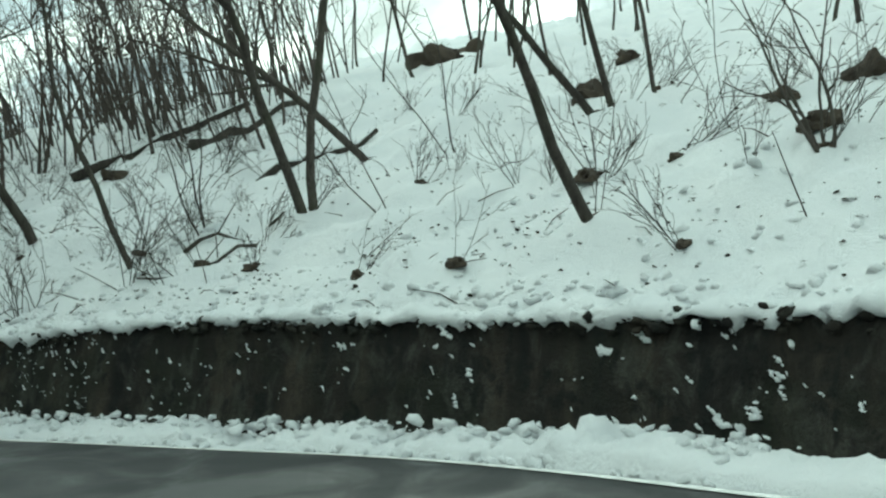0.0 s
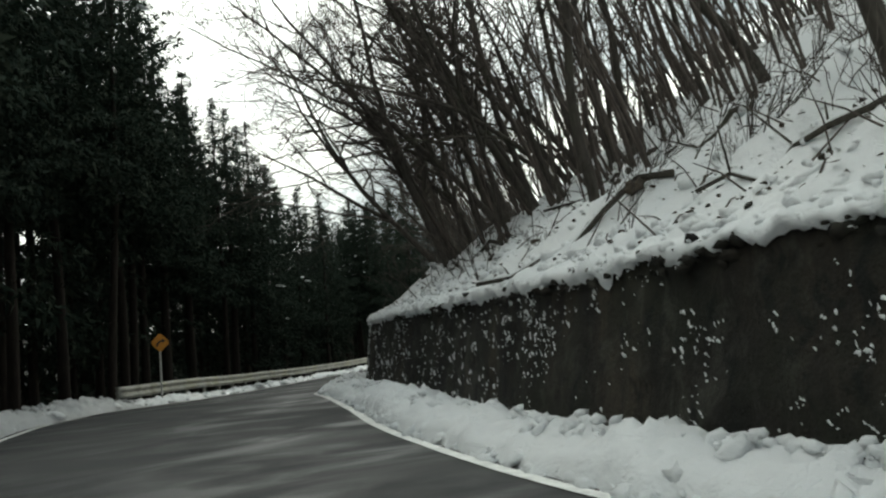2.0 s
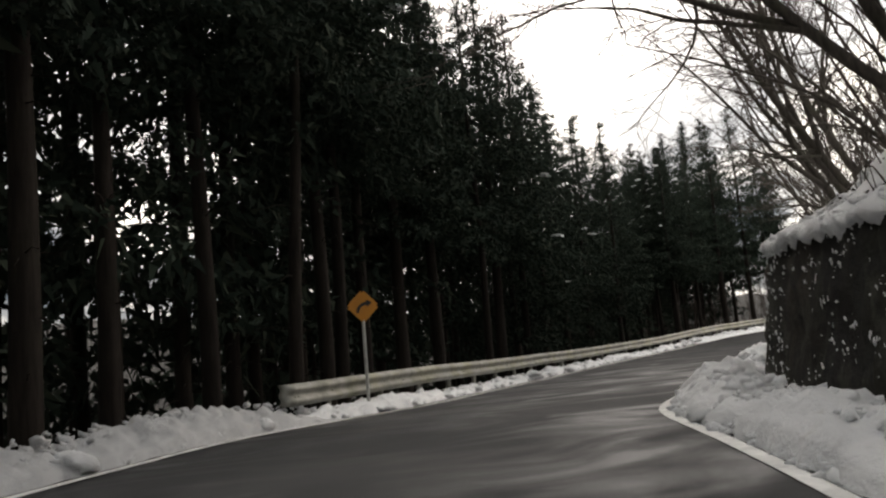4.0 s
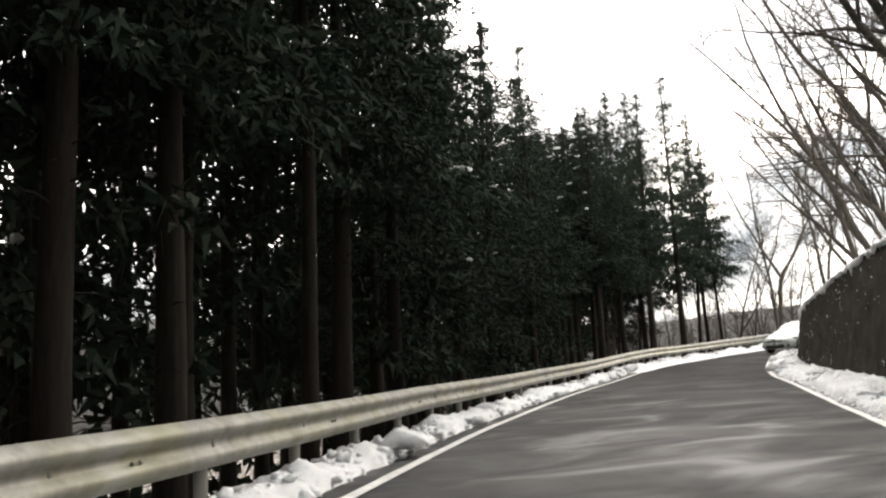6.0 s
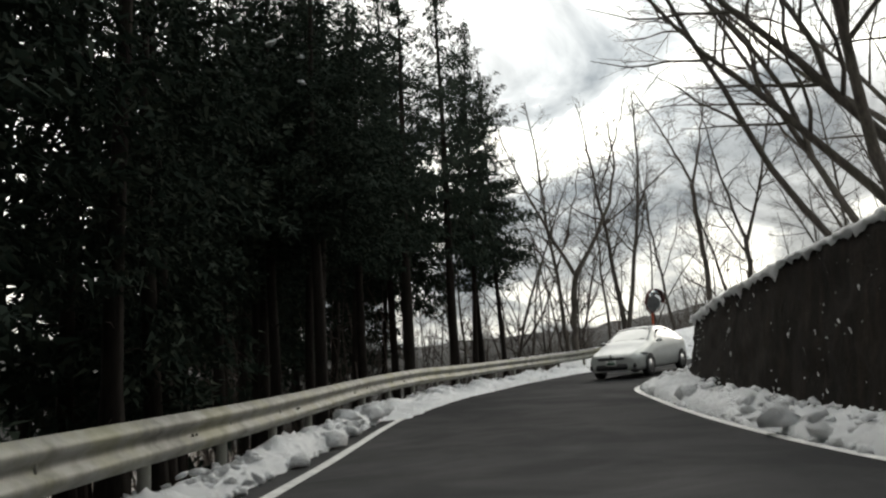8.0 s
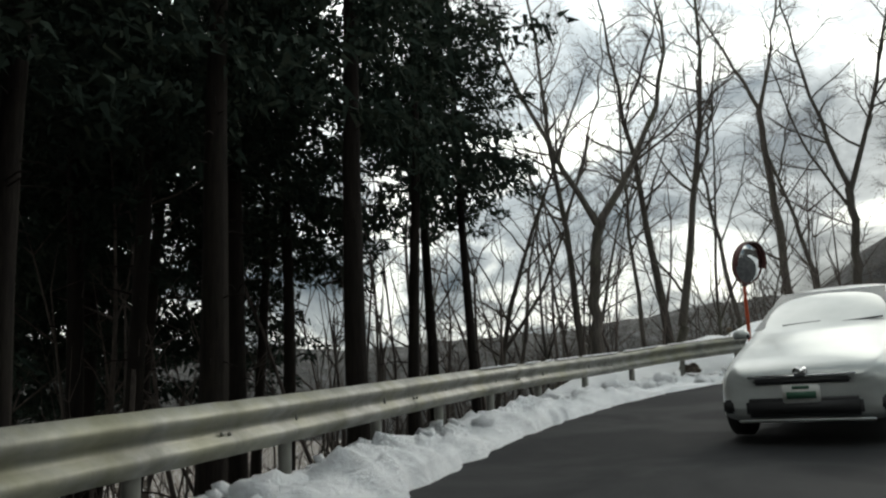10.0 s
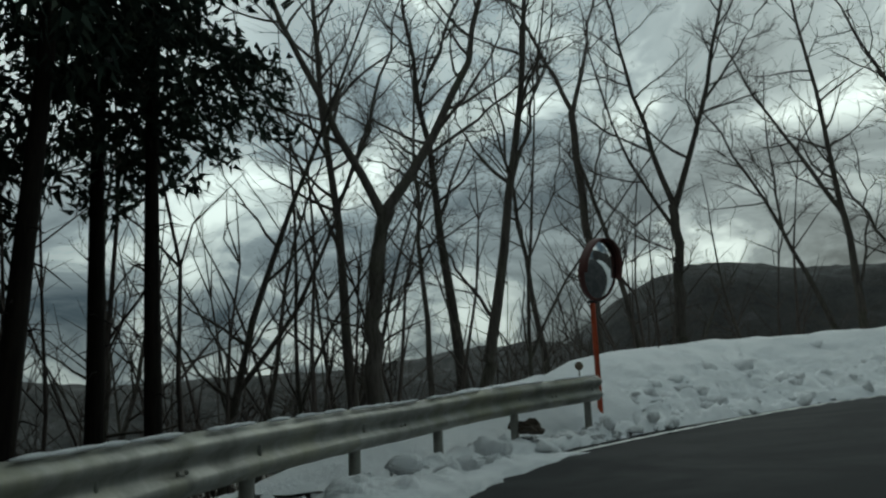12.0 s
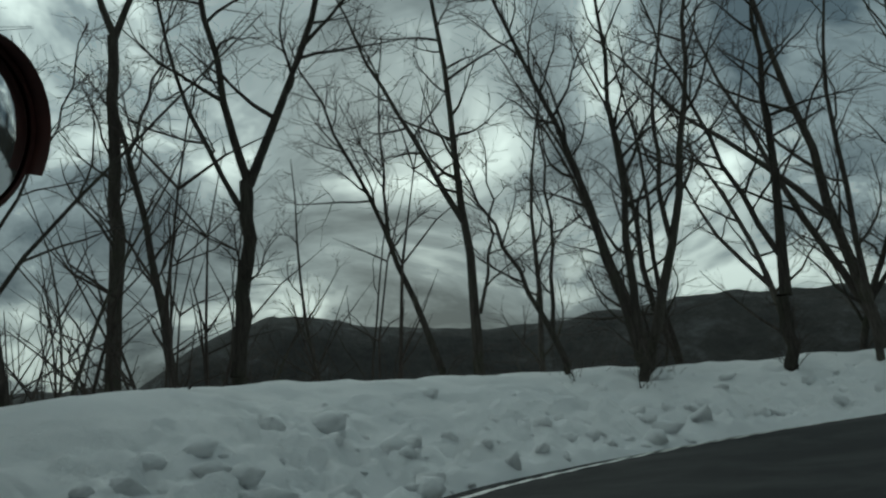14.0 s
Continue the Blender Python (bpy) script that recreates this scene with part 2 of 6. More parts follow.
# ---- curves of the place ----
def curve(points, step=0.5):
    """A smooth line through the points, cut into even steps."""
    p = np.array(points, float)
    p = np.vstack([2 * p[0] - p[1], p, 2 * p[-1] - p[-2]])
    out = []
    for a, b, c, d in zip(p[:-3], p[1:-2], p[2:-1], p[3:]):
        u = np.linspace(0, 1, 24, endpoint=False)[:, None]
        out.append(0.5 * (2 * b + (c - a) * u + (2 * a - 5 * b + 4 * c - d) * u * u + (3 * b - a - 3 * c + d) * u ** 3))
    q = np.vstack(out + [p[-2:-1]])
    s = np.concatenate([[0], np.cumsum(np.hypot(*np.diff(q[:, :2], axis=0).T))])
    t = np.arange(0, s[-1], step)
    return np.stack([np.interp(t, s, q[:, k]) for k in range(q.shape[1])], 1)


def side(line):
    """Unit vectors to the left of a line, in plan."""
    g = np.gradient(line[:, :2], axis=0)
    g /= np.linalg.norm(g, axis=1)[:, None]
    return np.stack([-g[:, 1], g[:, 0]], 1)


def nearest(line, x, y):
    """For points in plan: index on the line and the distance from it, positive to its left."""
    x, y = np.ravel(x), np.ravel(y)
    idx, dist = np.zeros(len(x), int), np.zeros(len(x))
    nor = side(line)
    for k in range(0, len(x), 4000):
        dx = x[k:k + 4000, None] - line[None, :, 0]
        dy = y[k:k + 4000, None] - line[None, :, 1]
        d2 = dx * dx + dy * dy
        i = d2.argmin(1)
        r = np.arange(len(i))
        sgn = np.sign(dx[r, i] * nor[i, 0] + dy[r, i] * nor[i, 1])
        idx[k:k + 4000], dist[k:k + 4000] = i, np.sqrt(d2[r, i]) * np.where(sgn == 0, 1, sgn)
    return idx, dist


# the road's middle with its height, its two edge lines, the walls' foot and the guard rail
MIDDLE = curve([(12, -40, 0.3), (7, -20, 0.15), (2.0, -7, 0.05), (0, 0, 0.03), (-2.44, 5.95, -0.02), (-7.3, 10.6, 0.10), (-13.4, 14.0, 0.32),
                (-20.5, 18.0, 0.72), (-27.8, 22.3, 1.08), (-33.7, 25.2, 1.25), (-41.6, 31.9, 1.52), (-48.7, 39.4, 1.90),
                (-55.5, 48.0, 2.39), (-60.2, 55.5, 2.97), (-62.8, 59.6, 3.27), (-64.4, 65.3, 3.66), (-64.5, 70.8, 4.09),
                (-63.0, 76.0, 4.50), (-59.5, 80.5, 5.01), (-54, 83.2, 5.73), (-44, 85, 6.65), (-25, 86, 8.15)])
LEFT = curve([(2, -42), (-2, -20), (-5, -7), (-7.5, 1), (-11.5, 6), (-16, 9.6), (-20, 12.1), (-23, 13.9), (-25.8, 15.3), (-28.6, 16.9), (-32.6, 20.2), (-35.9, 23.9),
              (-39.7, 27.4), (-43.8, 31.3), (-47.0, 34.6), (-52.5, 40.8), (-56.4, 45.8), (-61.4, 53.0), (-65.2, 61.4), (-66.7, 66.5),
              (-67.0, 71.0), (-66.4, 74.5), (-65.2, 78.5), (-63.1, 83.0), (-59.5, 86.4), (-54.5, 88.4), (-44, 90), (-25, 91)], 0.25)
RIGHT = curve([(16, -36), (12, -18), (8, -6), (4.6, 2.5), (2.0, 7.2), (-0.3, 9.9), (-3.1, 11.7), (-7.6, 14.1), (-12, 15.7), (-16.9, 17.9), (-20.7, 20.0), (-24.9, 22.3),
               (-28.2, 24.1), (-30.6, 26.3), (-33.2, 28.8), (-36.1, 31.4), (-40.9, 36.9), (-43.3, 39.6), (-48.8, 45.8), (-52.2, 49.5),
               (-56.0, 54.2), (-59.2, 59.0), (-59.8, 62.5), (-59.2, 66.3), (-57.2, 71.0), (-53.5, 74.8), (-46, 77.4), (-25, 79)], 0.25)
FOOT = curve([(17.5, -36), (13.6, -18), (9.5, -5), (6.0, 3.5), (3.0, 8.4), (-1, 11.9), (-4, 13.6), (-6.6, 14.7), (-9.1, 15.85), (-12.5, 17.3), (-15.7, 18.95),
              (-20, 21.3), (-24.5, 23.6), (-28.3, 25.8), (-29.4, 26.9), (-31.6, 29.8), (-34.6, 33.2), (-40, 39.2), (-44, 43),
              (-48.6, 47.7), (-52.3, 51.5), (-55, 54.6), (-57.6, 58.5), (-58.2, 60.2), (-57.9, 63.0), (-56.3, 68), (-52.8, 72.0), (-45.5, 75), (-25, 76.8)], 0.25)
BARRIER = curve([(-34.05, 20.85), (-35.1, 22.05), (-36.35, 23.4), (-40.1, 26.95), (-44.2, 30.85), (-47.5, 34.2), (-53.0, 40.4), (-56.9, 45.4), (-61.9, 52.7),
                 (-65.75, 61.2), (-67.3, 66.4), (-67.6, 71.0), (-66.85, 74.55)], 0.1)


def road_z(x, y):
    x, y = np.ravel(x).astype(float), np.ravel(y).astype(float)
    i, d = nearest(MIDDLE, x, y)
    g = np.gradient(MIDDLE, axis=0)
    t = ((x - MIDDLE[i, 0]) * g[i, 0] + (y - MIDDLE[i, 1]) * g[i, 1]) / (g[i, 0] ** 2 + g[i, 1] ** 2)
    return MIDDLE[i, 2] + np.clip(t, -0.6, 0.6) * g[i, 2]


# height of the wall above the road along its foot
_key = nearest(FOOT, [17, 5, -3, -9, -20, -27, -28.5, -34, -40, -44, -48.6, -52.5, -55, -57, -58.1, -56, -46, -25],
               [-36, 5, 13.0, 15.85, 21.3, 25, 26, 32.6, 39.2, 43, 47.7, 51.6, 54.6, 57.6, 60.2, 68.4, 75, 76.8])[0]
WALL_H = np.interp(np.arange(len(FOOT)), _key, [1.2, 1.25, 1.78, 1.74, 1.78, 1.93, 1.98, 2.5, 3.4, 3.6, 3.12, 2.52, 2.08, 1.72, 1.58, 1.5, 1.5, 1.5])
# a joint where one length of wall stands lower than the next
_step = nearest(FOOT, [-9.1], [15.85])[0][0]
WALL_H[_step - 12:_step] -= np.linspace(0.04, 0.17, 12)
FOOT_Z = road_z(FOOT[:, 0], FOOT[:, 1])
WALL_Z = FOOT_Z + WALL_H
FOOT_N = side(FOOT)          # to the left of its course: the road


def fnoise(p, scale, octaves=4):
    return noise.fractal(Vector(p) * scale, 0.6, 2.1, octaves)


def part(name, verts, faces, material, parent=None, label="", smooth=True, kind=""):
    me = bpy.data.meshes.new(name)
    me.from_pydata([tuple(v) for v in verts], [], [tuple(f) for f in faces])
    me.materials.append(material)
    if smooth:
        me.polygons.foreach_set("use_smooth", [True] * len(me.polygons))
    me.update()
    ob = new(name, me)
    ob.parent = parent
    if label:
        ob["label"] = label
    if kind:
        ob["kind"] = kind
    return ob


def strip(rows):
    """Vertices and quads of a sheet from rows of equal length."""
    n = len(rows[0])
    verts = [tuple(p) for r in rows for p in r]
    faces = [(i * n + j, i * n + j + 1, (i + 1) * n + j + 1, (i + 1) * n + j) for i in range(len(rows) - 1) for j in range(n - 1)]
    return verts, faces


# ---- ground: one sheet to the horizon ----
def ground_z(x, y):
    """Height of the natural ground in plan: falls away beyond the outer edge of the road."""
    z = road_z(x, y)
    _, dl = nearest(LEFT, x, y)
    out = np.maximum(0, dl - 1.3)
    return z - 0.09 - np.minimum(0.42 * out, 10 + 0.10 * out).clip(0, 42)


def build_ground():
    n = 150
    u = np.linspace(-1, 1, n)
    xs = -38 + 62 * u + 1900 * u ** 7
    ys = 42 + 68 * u + 1900 * u ** 7
    gx, gy = np.meshgrid(xs, ys)
    z = ground_z(gx, gy)
    _, dl = nearest(LEFT, gx, gy)
    verts = []
    for x, y, zz, d in zip(gx.ravel(), gy.ravel(), z, dl):
        w = min(1.0, max(0.0, (d - 1.2) / 3))
        verts.append((x, y, zz + w * 0.25 * fnoise((x, y, 0), 0.35)))
    faces = [(j * n + i, j * n + i + 1, (j + 1) * n + i + 1, (j + 1) * n + i) for j in range(n - 1) for i in range(n - 1)]
    k = Mat("snowy_forest_floor", 0.9)
    patch = k.ramp(k.noise(0.35, 7, 0.65), (0.55, 0.0), (0.66, 1.0))
    k.color(k.mix(patch, k.ramp(k.noise(3, 6, 0.7), (0.3, (0.03, 0.023, 0.017)), (0.7, (0.085, 0.062, 0.042))), (0.72, 0.74, 0.76)))
    k.bump(k.noise(8, 6, 0.7), 0.6, 0.05)
    tagged(part("ground", verts, faces, k.m), "forest floor of dark litter with thin patches of snow", "ground", kind="structure")


build_ground()


# ---- road and its lines ----
def build_road():
    rows = []
    for i in range(0, len(MIDDLE)):
        c = MIDDLE[i]
        a = LEFT[np.hypot(LEFT[:, 0] - c[0], LEFT[:, 1] - c[1]).argmin()]
        b = RIGHT[np.hypot(RIGHT[:, 0] - c[0], RIGHT[:, 1] - c[1]).argmin()]
        va, vb = a - c[:2], b - c[:2]
        va, vb = va * (1 + 0.5 / np.linalg.norm(va)), vb * (1 + 0.9 / np.linalg.norm(vb))
        spots = [(c[:2] + va, 1.0)] + [(c[:2] + va * f, f) for f in (1, 0.75, 0.5, 0.25, 0)] + [(c[:2] + vb * f, f) for f in (0.25, 0.5, 0.75, 1)] + [(c[:2] + vb, 1.0)]
        zs = road_z([p[0] for p, _ in spots], [p[1] for p, _ in spots])
        rows.append([(p[0], p[1], z - 0.012 * f * f - (0.25 if k in (0, len(spots) - 1) else 0)) for k, ((p, f), z) in enumerate(zip(spots, zs))])
    tagged(part("road", *strip(rows), ROAD), "wet dark asphalt mountain road with slush patches", "road", kind="structure")


build_road()


def build_line(edge, inset, name):
    nor = side(edge)
    z = road_z(edge[:, 0], edge[:, 1])
    rows = []
    for i in range(len(edge)):
        p, q = edge[i], nor[i] * inset
        wob = 0.012 * noise.noise((p[0] * 0.9, p[1] * 0.9, 3))
        rows.append([(*(p + q), z[i] + 0.006), (*(p + q * 1.0 + nor[i] * (0.14 + wob)), z[i] + 0.006)])
    tagged(part(name, *strip(rows), LINE, smooth=False), "worn white edge line painted on the asphalt", "road marking", kind="structure")


build_line(LEFT, -0.26, "edge_line_outer")
build_line(RIGHT, 0.0, "edge_line_inner")


# ---- retaining wall ----
def build_wall(name, i0, i1, material, label):
    rows = []
    for i in range(i0, i1):
        p, nv = FOOT[i], FOOT_N[i]
        h = WALL_H[i]
        row = []
        for f in np.linspace(-0.12, 1, 16):
            zz = FOOT_Z[i] + f * h
            bat = 0.16 * f * h
            rough = 0.07 * fnoise((p[0], p[1], zz), 1.6, 5) + 0.03 * fnoise((p[0], p[1], zz), 6, 3)
            row.append((*(p - nv * (bat - rough)), zz))
        for back, dz in ((0.45, 0.02), (0.55, -0.6)):
            row.append((*(p - nv * (0.16 * h + back)), FOOT_Z[i] + h + dz))
        rows.append(row)
    tagged(part(name, *strip(rows), material), label, "wall", kind="structure")


_bend = int(nearest(FOOT, [-29.8], [27.4])[0][0])
build_wall("retaining_wall", 0, _bend + 1, WALL, "dark mossy concrete retaining wall with streaks below a snowy slope")
build_wall("retaining_wall_high", _bend, len(FOOT), WALL_BROWN, "high dark brown wall with fine upright streaks")


# ---- snowy hillside above the wall ----
def hill_z(x, y):
    i, d = nearest(FOOT, x, y)
    d = -d - 0.16 * WALL_H[i]
    e = np.maximum(d, 0)
    steep = np.interp(np.arange(len(FOOT)), [_key[5], _key[6], _key[8], _key[9]], [0.60, 0.52, 0.24, 0.16])[i]
    rise = np.where(e < 14, steep * e, 14 * steep + 0.75 * steep * (e - 14))
    return WALL_Z[i] + 0.02 + rise, d


def rumple(x, y):
    """Unevenness of the snow that lies on the slope."""
    return 0.35 * fnoise((x, y, 1), 0.22, 3) + 0.21 * fnoise((x, y, 5), 1.0, 4) + 0.17 * fnoise((x, y, 8), 1.9, 3)


def build_hill():
    step = 0.29
    xs, ys = np.arange(-60, 30, step), np.arange(-10, 92, step)
    gx, gy = np.meshgrid(xs, ys)
    z, d = hill_z(gx, gy)
    ok = d > -0.25
    near = ok & (d < 0.25)
    i, dd = nearest(FOOT, gx, gy)
    px, py = gx.ravel().copy(), gy.ravel().copy()
    snap = 0.16 * WALL_H[i] + 0.12
    px[near], py[near] = (FOOT[i, 0] - FOOT_N[i, 0] * snap)[near], (FOOT[i, 1] - FOOT_N[i, 1] * snap)[near]
    z[near] = WALL_Z[i][near] + 0.03
    index = -np.ones(len(z), int)
    index[ok] = np.arange(ok.sum())
    verts = []
    for k in np.nonzero(ok)[0]:
        w = min(1.0, max(0.0, d[k] / 1.5))
        verts.append((px[k], py[k], z[k] + w * rumple(px[k], py[k])))
    n = len(xs)
    faces = []
    for r in range(len(ys) - 1):
        for c in range(n - 1):
            q = (r * n + c, r * n + c + 1, (r + 1) * n + c + 1, (r + 1) * n + c)
            if ok[q[0]] and ok[q[1]] and ok[q[2]] and ok[q[3]]:
                faces.append([index[v] for v in q])
    tagged(part("hillside", verts, faces, SNOW), "steep hillside under fresh snow with bare brush", "slope", kind="structure")


build_hill()


# ---- ploughed snow ----
def lumpy(p, seed=0.0):
    """Height of clods on ploughed snow, 0 to 1."""
    a = 1 - min(1.0, noise.voronoi(Vector((p[0], p[1], seed)) * 3.6)[0][0] * 1.5)
    b = 1 - min(1.0, noise.voronoi(Vector((p[0], p[1], seed + 7)) * 8.5)[0][0] * 1.3)
    c = 1 - min(1.0, noise.voronoi(Vector((p[0], p[1], seed + 3)) * 15)[0][0] * 1.3)
    return max(0.0, 0.55 * a + 0.28 * b + 0.12 * c + 0.14 * (fnoise((p[0], p[1], seed), 1.2, 3) + 0.5))


def build_berm(name, edge, lo, hi, sgn, width, height, label, step=0.085, seed=0.0, shift=0.0, material=SNOW_DIRTY):
    """A ridge of ploughed snow along a stretch of an edge; sgn: to which side of its course it lies."""
    nor = side(edge) * sgn
    z = road_z(edge[:, 0], edge[:, 1])
    rows = []
    cols = max(8, int(width / step))
    along = np.arange(lo, hi, step / 0.25)
    for t in along:
        i = int(t)
        f = t - i
        p = edge[i] * (1 - f) + edge[min(i + 1, len(edge) - 1)] * f
        n = nor[i]
        end = min(1.0, (t - lo) / 10, (hi - t) / 10)
        swell = 0.72 + 0.5 * fnoise((t * 0.25, 0, seed), 0.35, 3)
        row = []
        for j in range(cols + 1):
            u = j / cols
            q = p + n * (shift + 0.10 * noise.noise((t * 0.25 * 2, seed, 0)) + u * width)
            prof = math.sin(math.pi * min(1.0, u * 1.15 + 0.02)) ** 0.55 if u < 0.85 else 0.55 * (1 - (u - 0.85) / 0.30)
            clod = min(0.72, lumpy((q[0], q[1]), seed))
            hh = height * end * (prof * swell * (0.48 + 0.66 * clod))
            sh = 0.05 * noise.noise((q[0] * 5, q[1] * 5, seed + 3))
            row.append((q[0] + sh, q[1] + 0.05 * noise.noise((q[0] * 5, q[1] * 5, seed + 9)), z[i] - 0.04 + (0.03 if 0 < j else -0.10) + (max(0.0, hh) if 0 < j else 0.0)))
        rows.append(row)
    tagged(part(name, *strip(rows), material), label, "snow bank", kind="stuff")


def at(line, x, y):
    return int(nearest(line, [x], [y])[0][0])


build_berm("ploughed_snow_inner", RIGHT, at(RIGHT, 9, -8), at(RIGHT, -32.5, 28.2), -1, 1.5, 0.55,
           "ridge of ploughed dirty snow clods at the foot of the wall", seed=1.0)
build_berm("ploughed_snow_bend", RIGHT, at(RIGHT, -34, 29.5), at(RIGHT, -59.8, 62), -1, 1.55, 0.52,
           "ridge of ploughed snow clods below the high wall", seed=4.0)
build_berm("ploughed_snow_outer", LEFT, at(LEFT, -9, 3.5), at(LEFT, -34.3, 22.0), 1, 2.0, 0.68,
           "ridge of dirty ploughed snow at the outer road edge, darkened for forest shade", seed=9.0, material=SNOW_DIRTY_SHADED)
build_berm("ploughed_snow_rail", LEFT, at(LEFT, -32.5, 20), at(LEFT, -66.3, 75), 1, 0.90, 0.38,
           "low line of snow clods under the guard rail", seed=14.0, shift=0.14)


build_berm("ploughed_snow_verge", LEFT, at(LEFT, -60.5, 51.5), at(LEFT, -66.95, 72.5), 1, 1.25, 0.46,
           "broad line of snow clods spilling over the edge line", seed=18.0, shift=-0.42)


def blob(seed, sub=2, rough=0.28, flat=0.75):
    """A rounded, uneven clod about 1 across, standing on z = 0."""
    bm = bmesh.new()
    bmesh.ops.create_icosphere(bm, subdivisions=sub, radius=0.5)
    for v in bm.verts:
        k = 1 + rough * noise.noise(v.co * 2.3 + Vector((seed, 0, 0))) + 0.5 * rough * noise.noise(v.co * 5 + Vector((0, seed, 0)))
        v.co = Vector((v.co.x * k, v.co.y * k, max(-0.3, v.co.z * k) * flat + 0.28 * flat))
    verts = [tuple(v.co) for v in bm.verts]
    faces = [tuple(v.index for v in f.verts) for f in bm.faces]
    bm.free()
    return verts, faces


CLOD_MESHES = []
for k in range(6):
    v, f = blob(3.7 * k + 1, 2, 0.72, 0.72)
    me = bpy.data.meshes.new("snow_clod")
    me.from_pydata(v, [], f)
    me.materials.append(SNOW_DIRTY)
    me.polygons.foreach_set("use_smooth", [True] * len(me.polygons))
    CLOD_MESHES.append(me)
rng = random.Random(5)


def clod(x, y, size, dz=0.0, tall=1.0, label="snow clod thrown up by the plough at the road edge", group="snow clods"):
    ob = new("snow_clod", rng.choice(CLOD_MESHES))
    z = float(road_z([x], [y])[0])
    ob.matrix_world = Matrix.LocRotScale((x, y, z + dz), Euler((0, 0, rng.uniform(0, 6.3))), (size, size * rng.uniform(0.8, 1.2), size * tall))
    return tagged(ob, label, "snow clod", group)


def clods_along(edge, a, b, sgn, wide, count, lo, hi, lift):
    i0, i1 = at(edge, *a), at(edge, *b)
    nor = side(edge) * sgn
    for _ in range(count):
        i = rng.randint(i0, i1)
        u = rng.random() ** 1.4
        q = edge[i] + nor[i] * (0.08 + u * wide)
        clod(q[0], q[1], lo + (hi - lo) * rng.random() ** 2, lift * min(1, u * 3) * rng.uniform(0.3, 1))


clods_along(RIGHT, (2, 7), (-30.6, 26.3), -1, 1.0, 60, 0.10, 0.30, 0.18)
clods_along(RIGHT, (-36, 31.4), (-59.8, 62), -1, 1.0, 60, 0.12, 0.36, 0.22)
clods_along(LEFT, (-12, 6.5), (-33, 20.5), 1, 1.0, 34, 0.12, 0.42, 0.25)
clods_along(LEFT, (-34, 21.8), (-65.5, 77.5), 1, 0.5, 85, 0.10, 0.30, 0.10)
clods_along(LEFT, (-57.5, 47.5), (-66.95, 72.0), 1, 0.5, 70, 0.18, 0.48, 0.16)
for x, y, s, t in ((-48.19, 35.25, 0.42, 0.85), (-7.23, 14.35, 0.36, 1.1), (-9.0, 15.25, 0.32, 1.6), (-43.3, 30.6, 0.5, 0.8), (-1.6, 11.6, 0.34, 0.9), (-52.6, 50.0, 0.4, 1.2), (-55.6, 54.0, 0.4, 1.2)):
    clod(x, y, s, 0.10, t)


# snow lying on the top of the wall, hanging over its edge in lobes
def build_cap():
    rows = []
    at_corner = at(FOOT, -29.4, 26.9)
    for i in range(0, len(FOOT)):
        for sub in (0, 0.25, 0.5, 0.75):
            i2 = min(i + 1, len(FOOT) - 1)
            p = FOOT[i] * (1 - sub) + FOOT[i2] * sub
            h = WALL_H[i] * (1 - sub) + WALL_H[i2] * sub
            nv = FOOT_N[i]
            z = WALL_Z[i] * (1 - sub) + WALL_Z[i2] * sub
            o = 0.16 * h
            lobe = 0.5 + 0.8 * fnoise((p[0], p[1], 2), 1.4, 5)
            hang = 0.02 + 0.11 * max(0.0, lobe) ** 2 + 0.20 * max(0, noise.noise((p[0] * 4, p[1] * 4, 8)) - 0.05) + 0.16 * max(0, noise.noise((p[0] * 9, p[1] * 9, 8))) + 0.035 * noise.noise((p[0] * 21, p[1] * 21, 3))
            thin = 1.0 if i < at_corner else 0.3
            thick = 0.10 + 0.10 * noise.noise((p[0] * 2.3, p[1] * 2.3, 4)) + 0.06 * noise.noise((p[0] * 6, p[1] * 6, 4))
            thick *= thin
            prof = [(o - 0.02, -hang), (o - 0.08, -hang * 0.75), (o - 0.11, -hang * 0.3), (o - 0.09, thick * 0.5), (o + 0.05, thick + 0.02), (o + 0.22, thick + 0.08), (o + 0.38, thick + 0.12),
                    (o + 0.55, thick + 0.17), (o + 0.75, thick + 0.28), (o + 1.0, thick + 0.42), (o + 1.3, 0.62), (o + 1.6, 0.70)]
            prof = [(a, dz if dz < thick else thick + (dz - thick) * thin) for a, dz in prof]
            row = []
            for a, dz in prof:
                q = p - nv * a
                up = 0.07 * noise.noise((q[0] * 3.3, q[1] * 3.3, 1)) + 0.07 * (lumpy((q[0] * 1.2, q[1] * 1.2), 31) - 0.4) * (1.3 if a > o else 0.5)
                row.append((*(q + nv * (0.06 * noise.noise((q[0] * 4, q[1] * 4, dz * 4)) + 0.04 * noise.noise((q[0] * 13, q[1] * 13, dz * 9)))), z + dz + up))
            rows.append(row)
    tagged(part("snow_cap", *strip(rows), SNOW), "thick snow edge lobed over the top of the wall", "snow", kind="stuff")


build_cap()


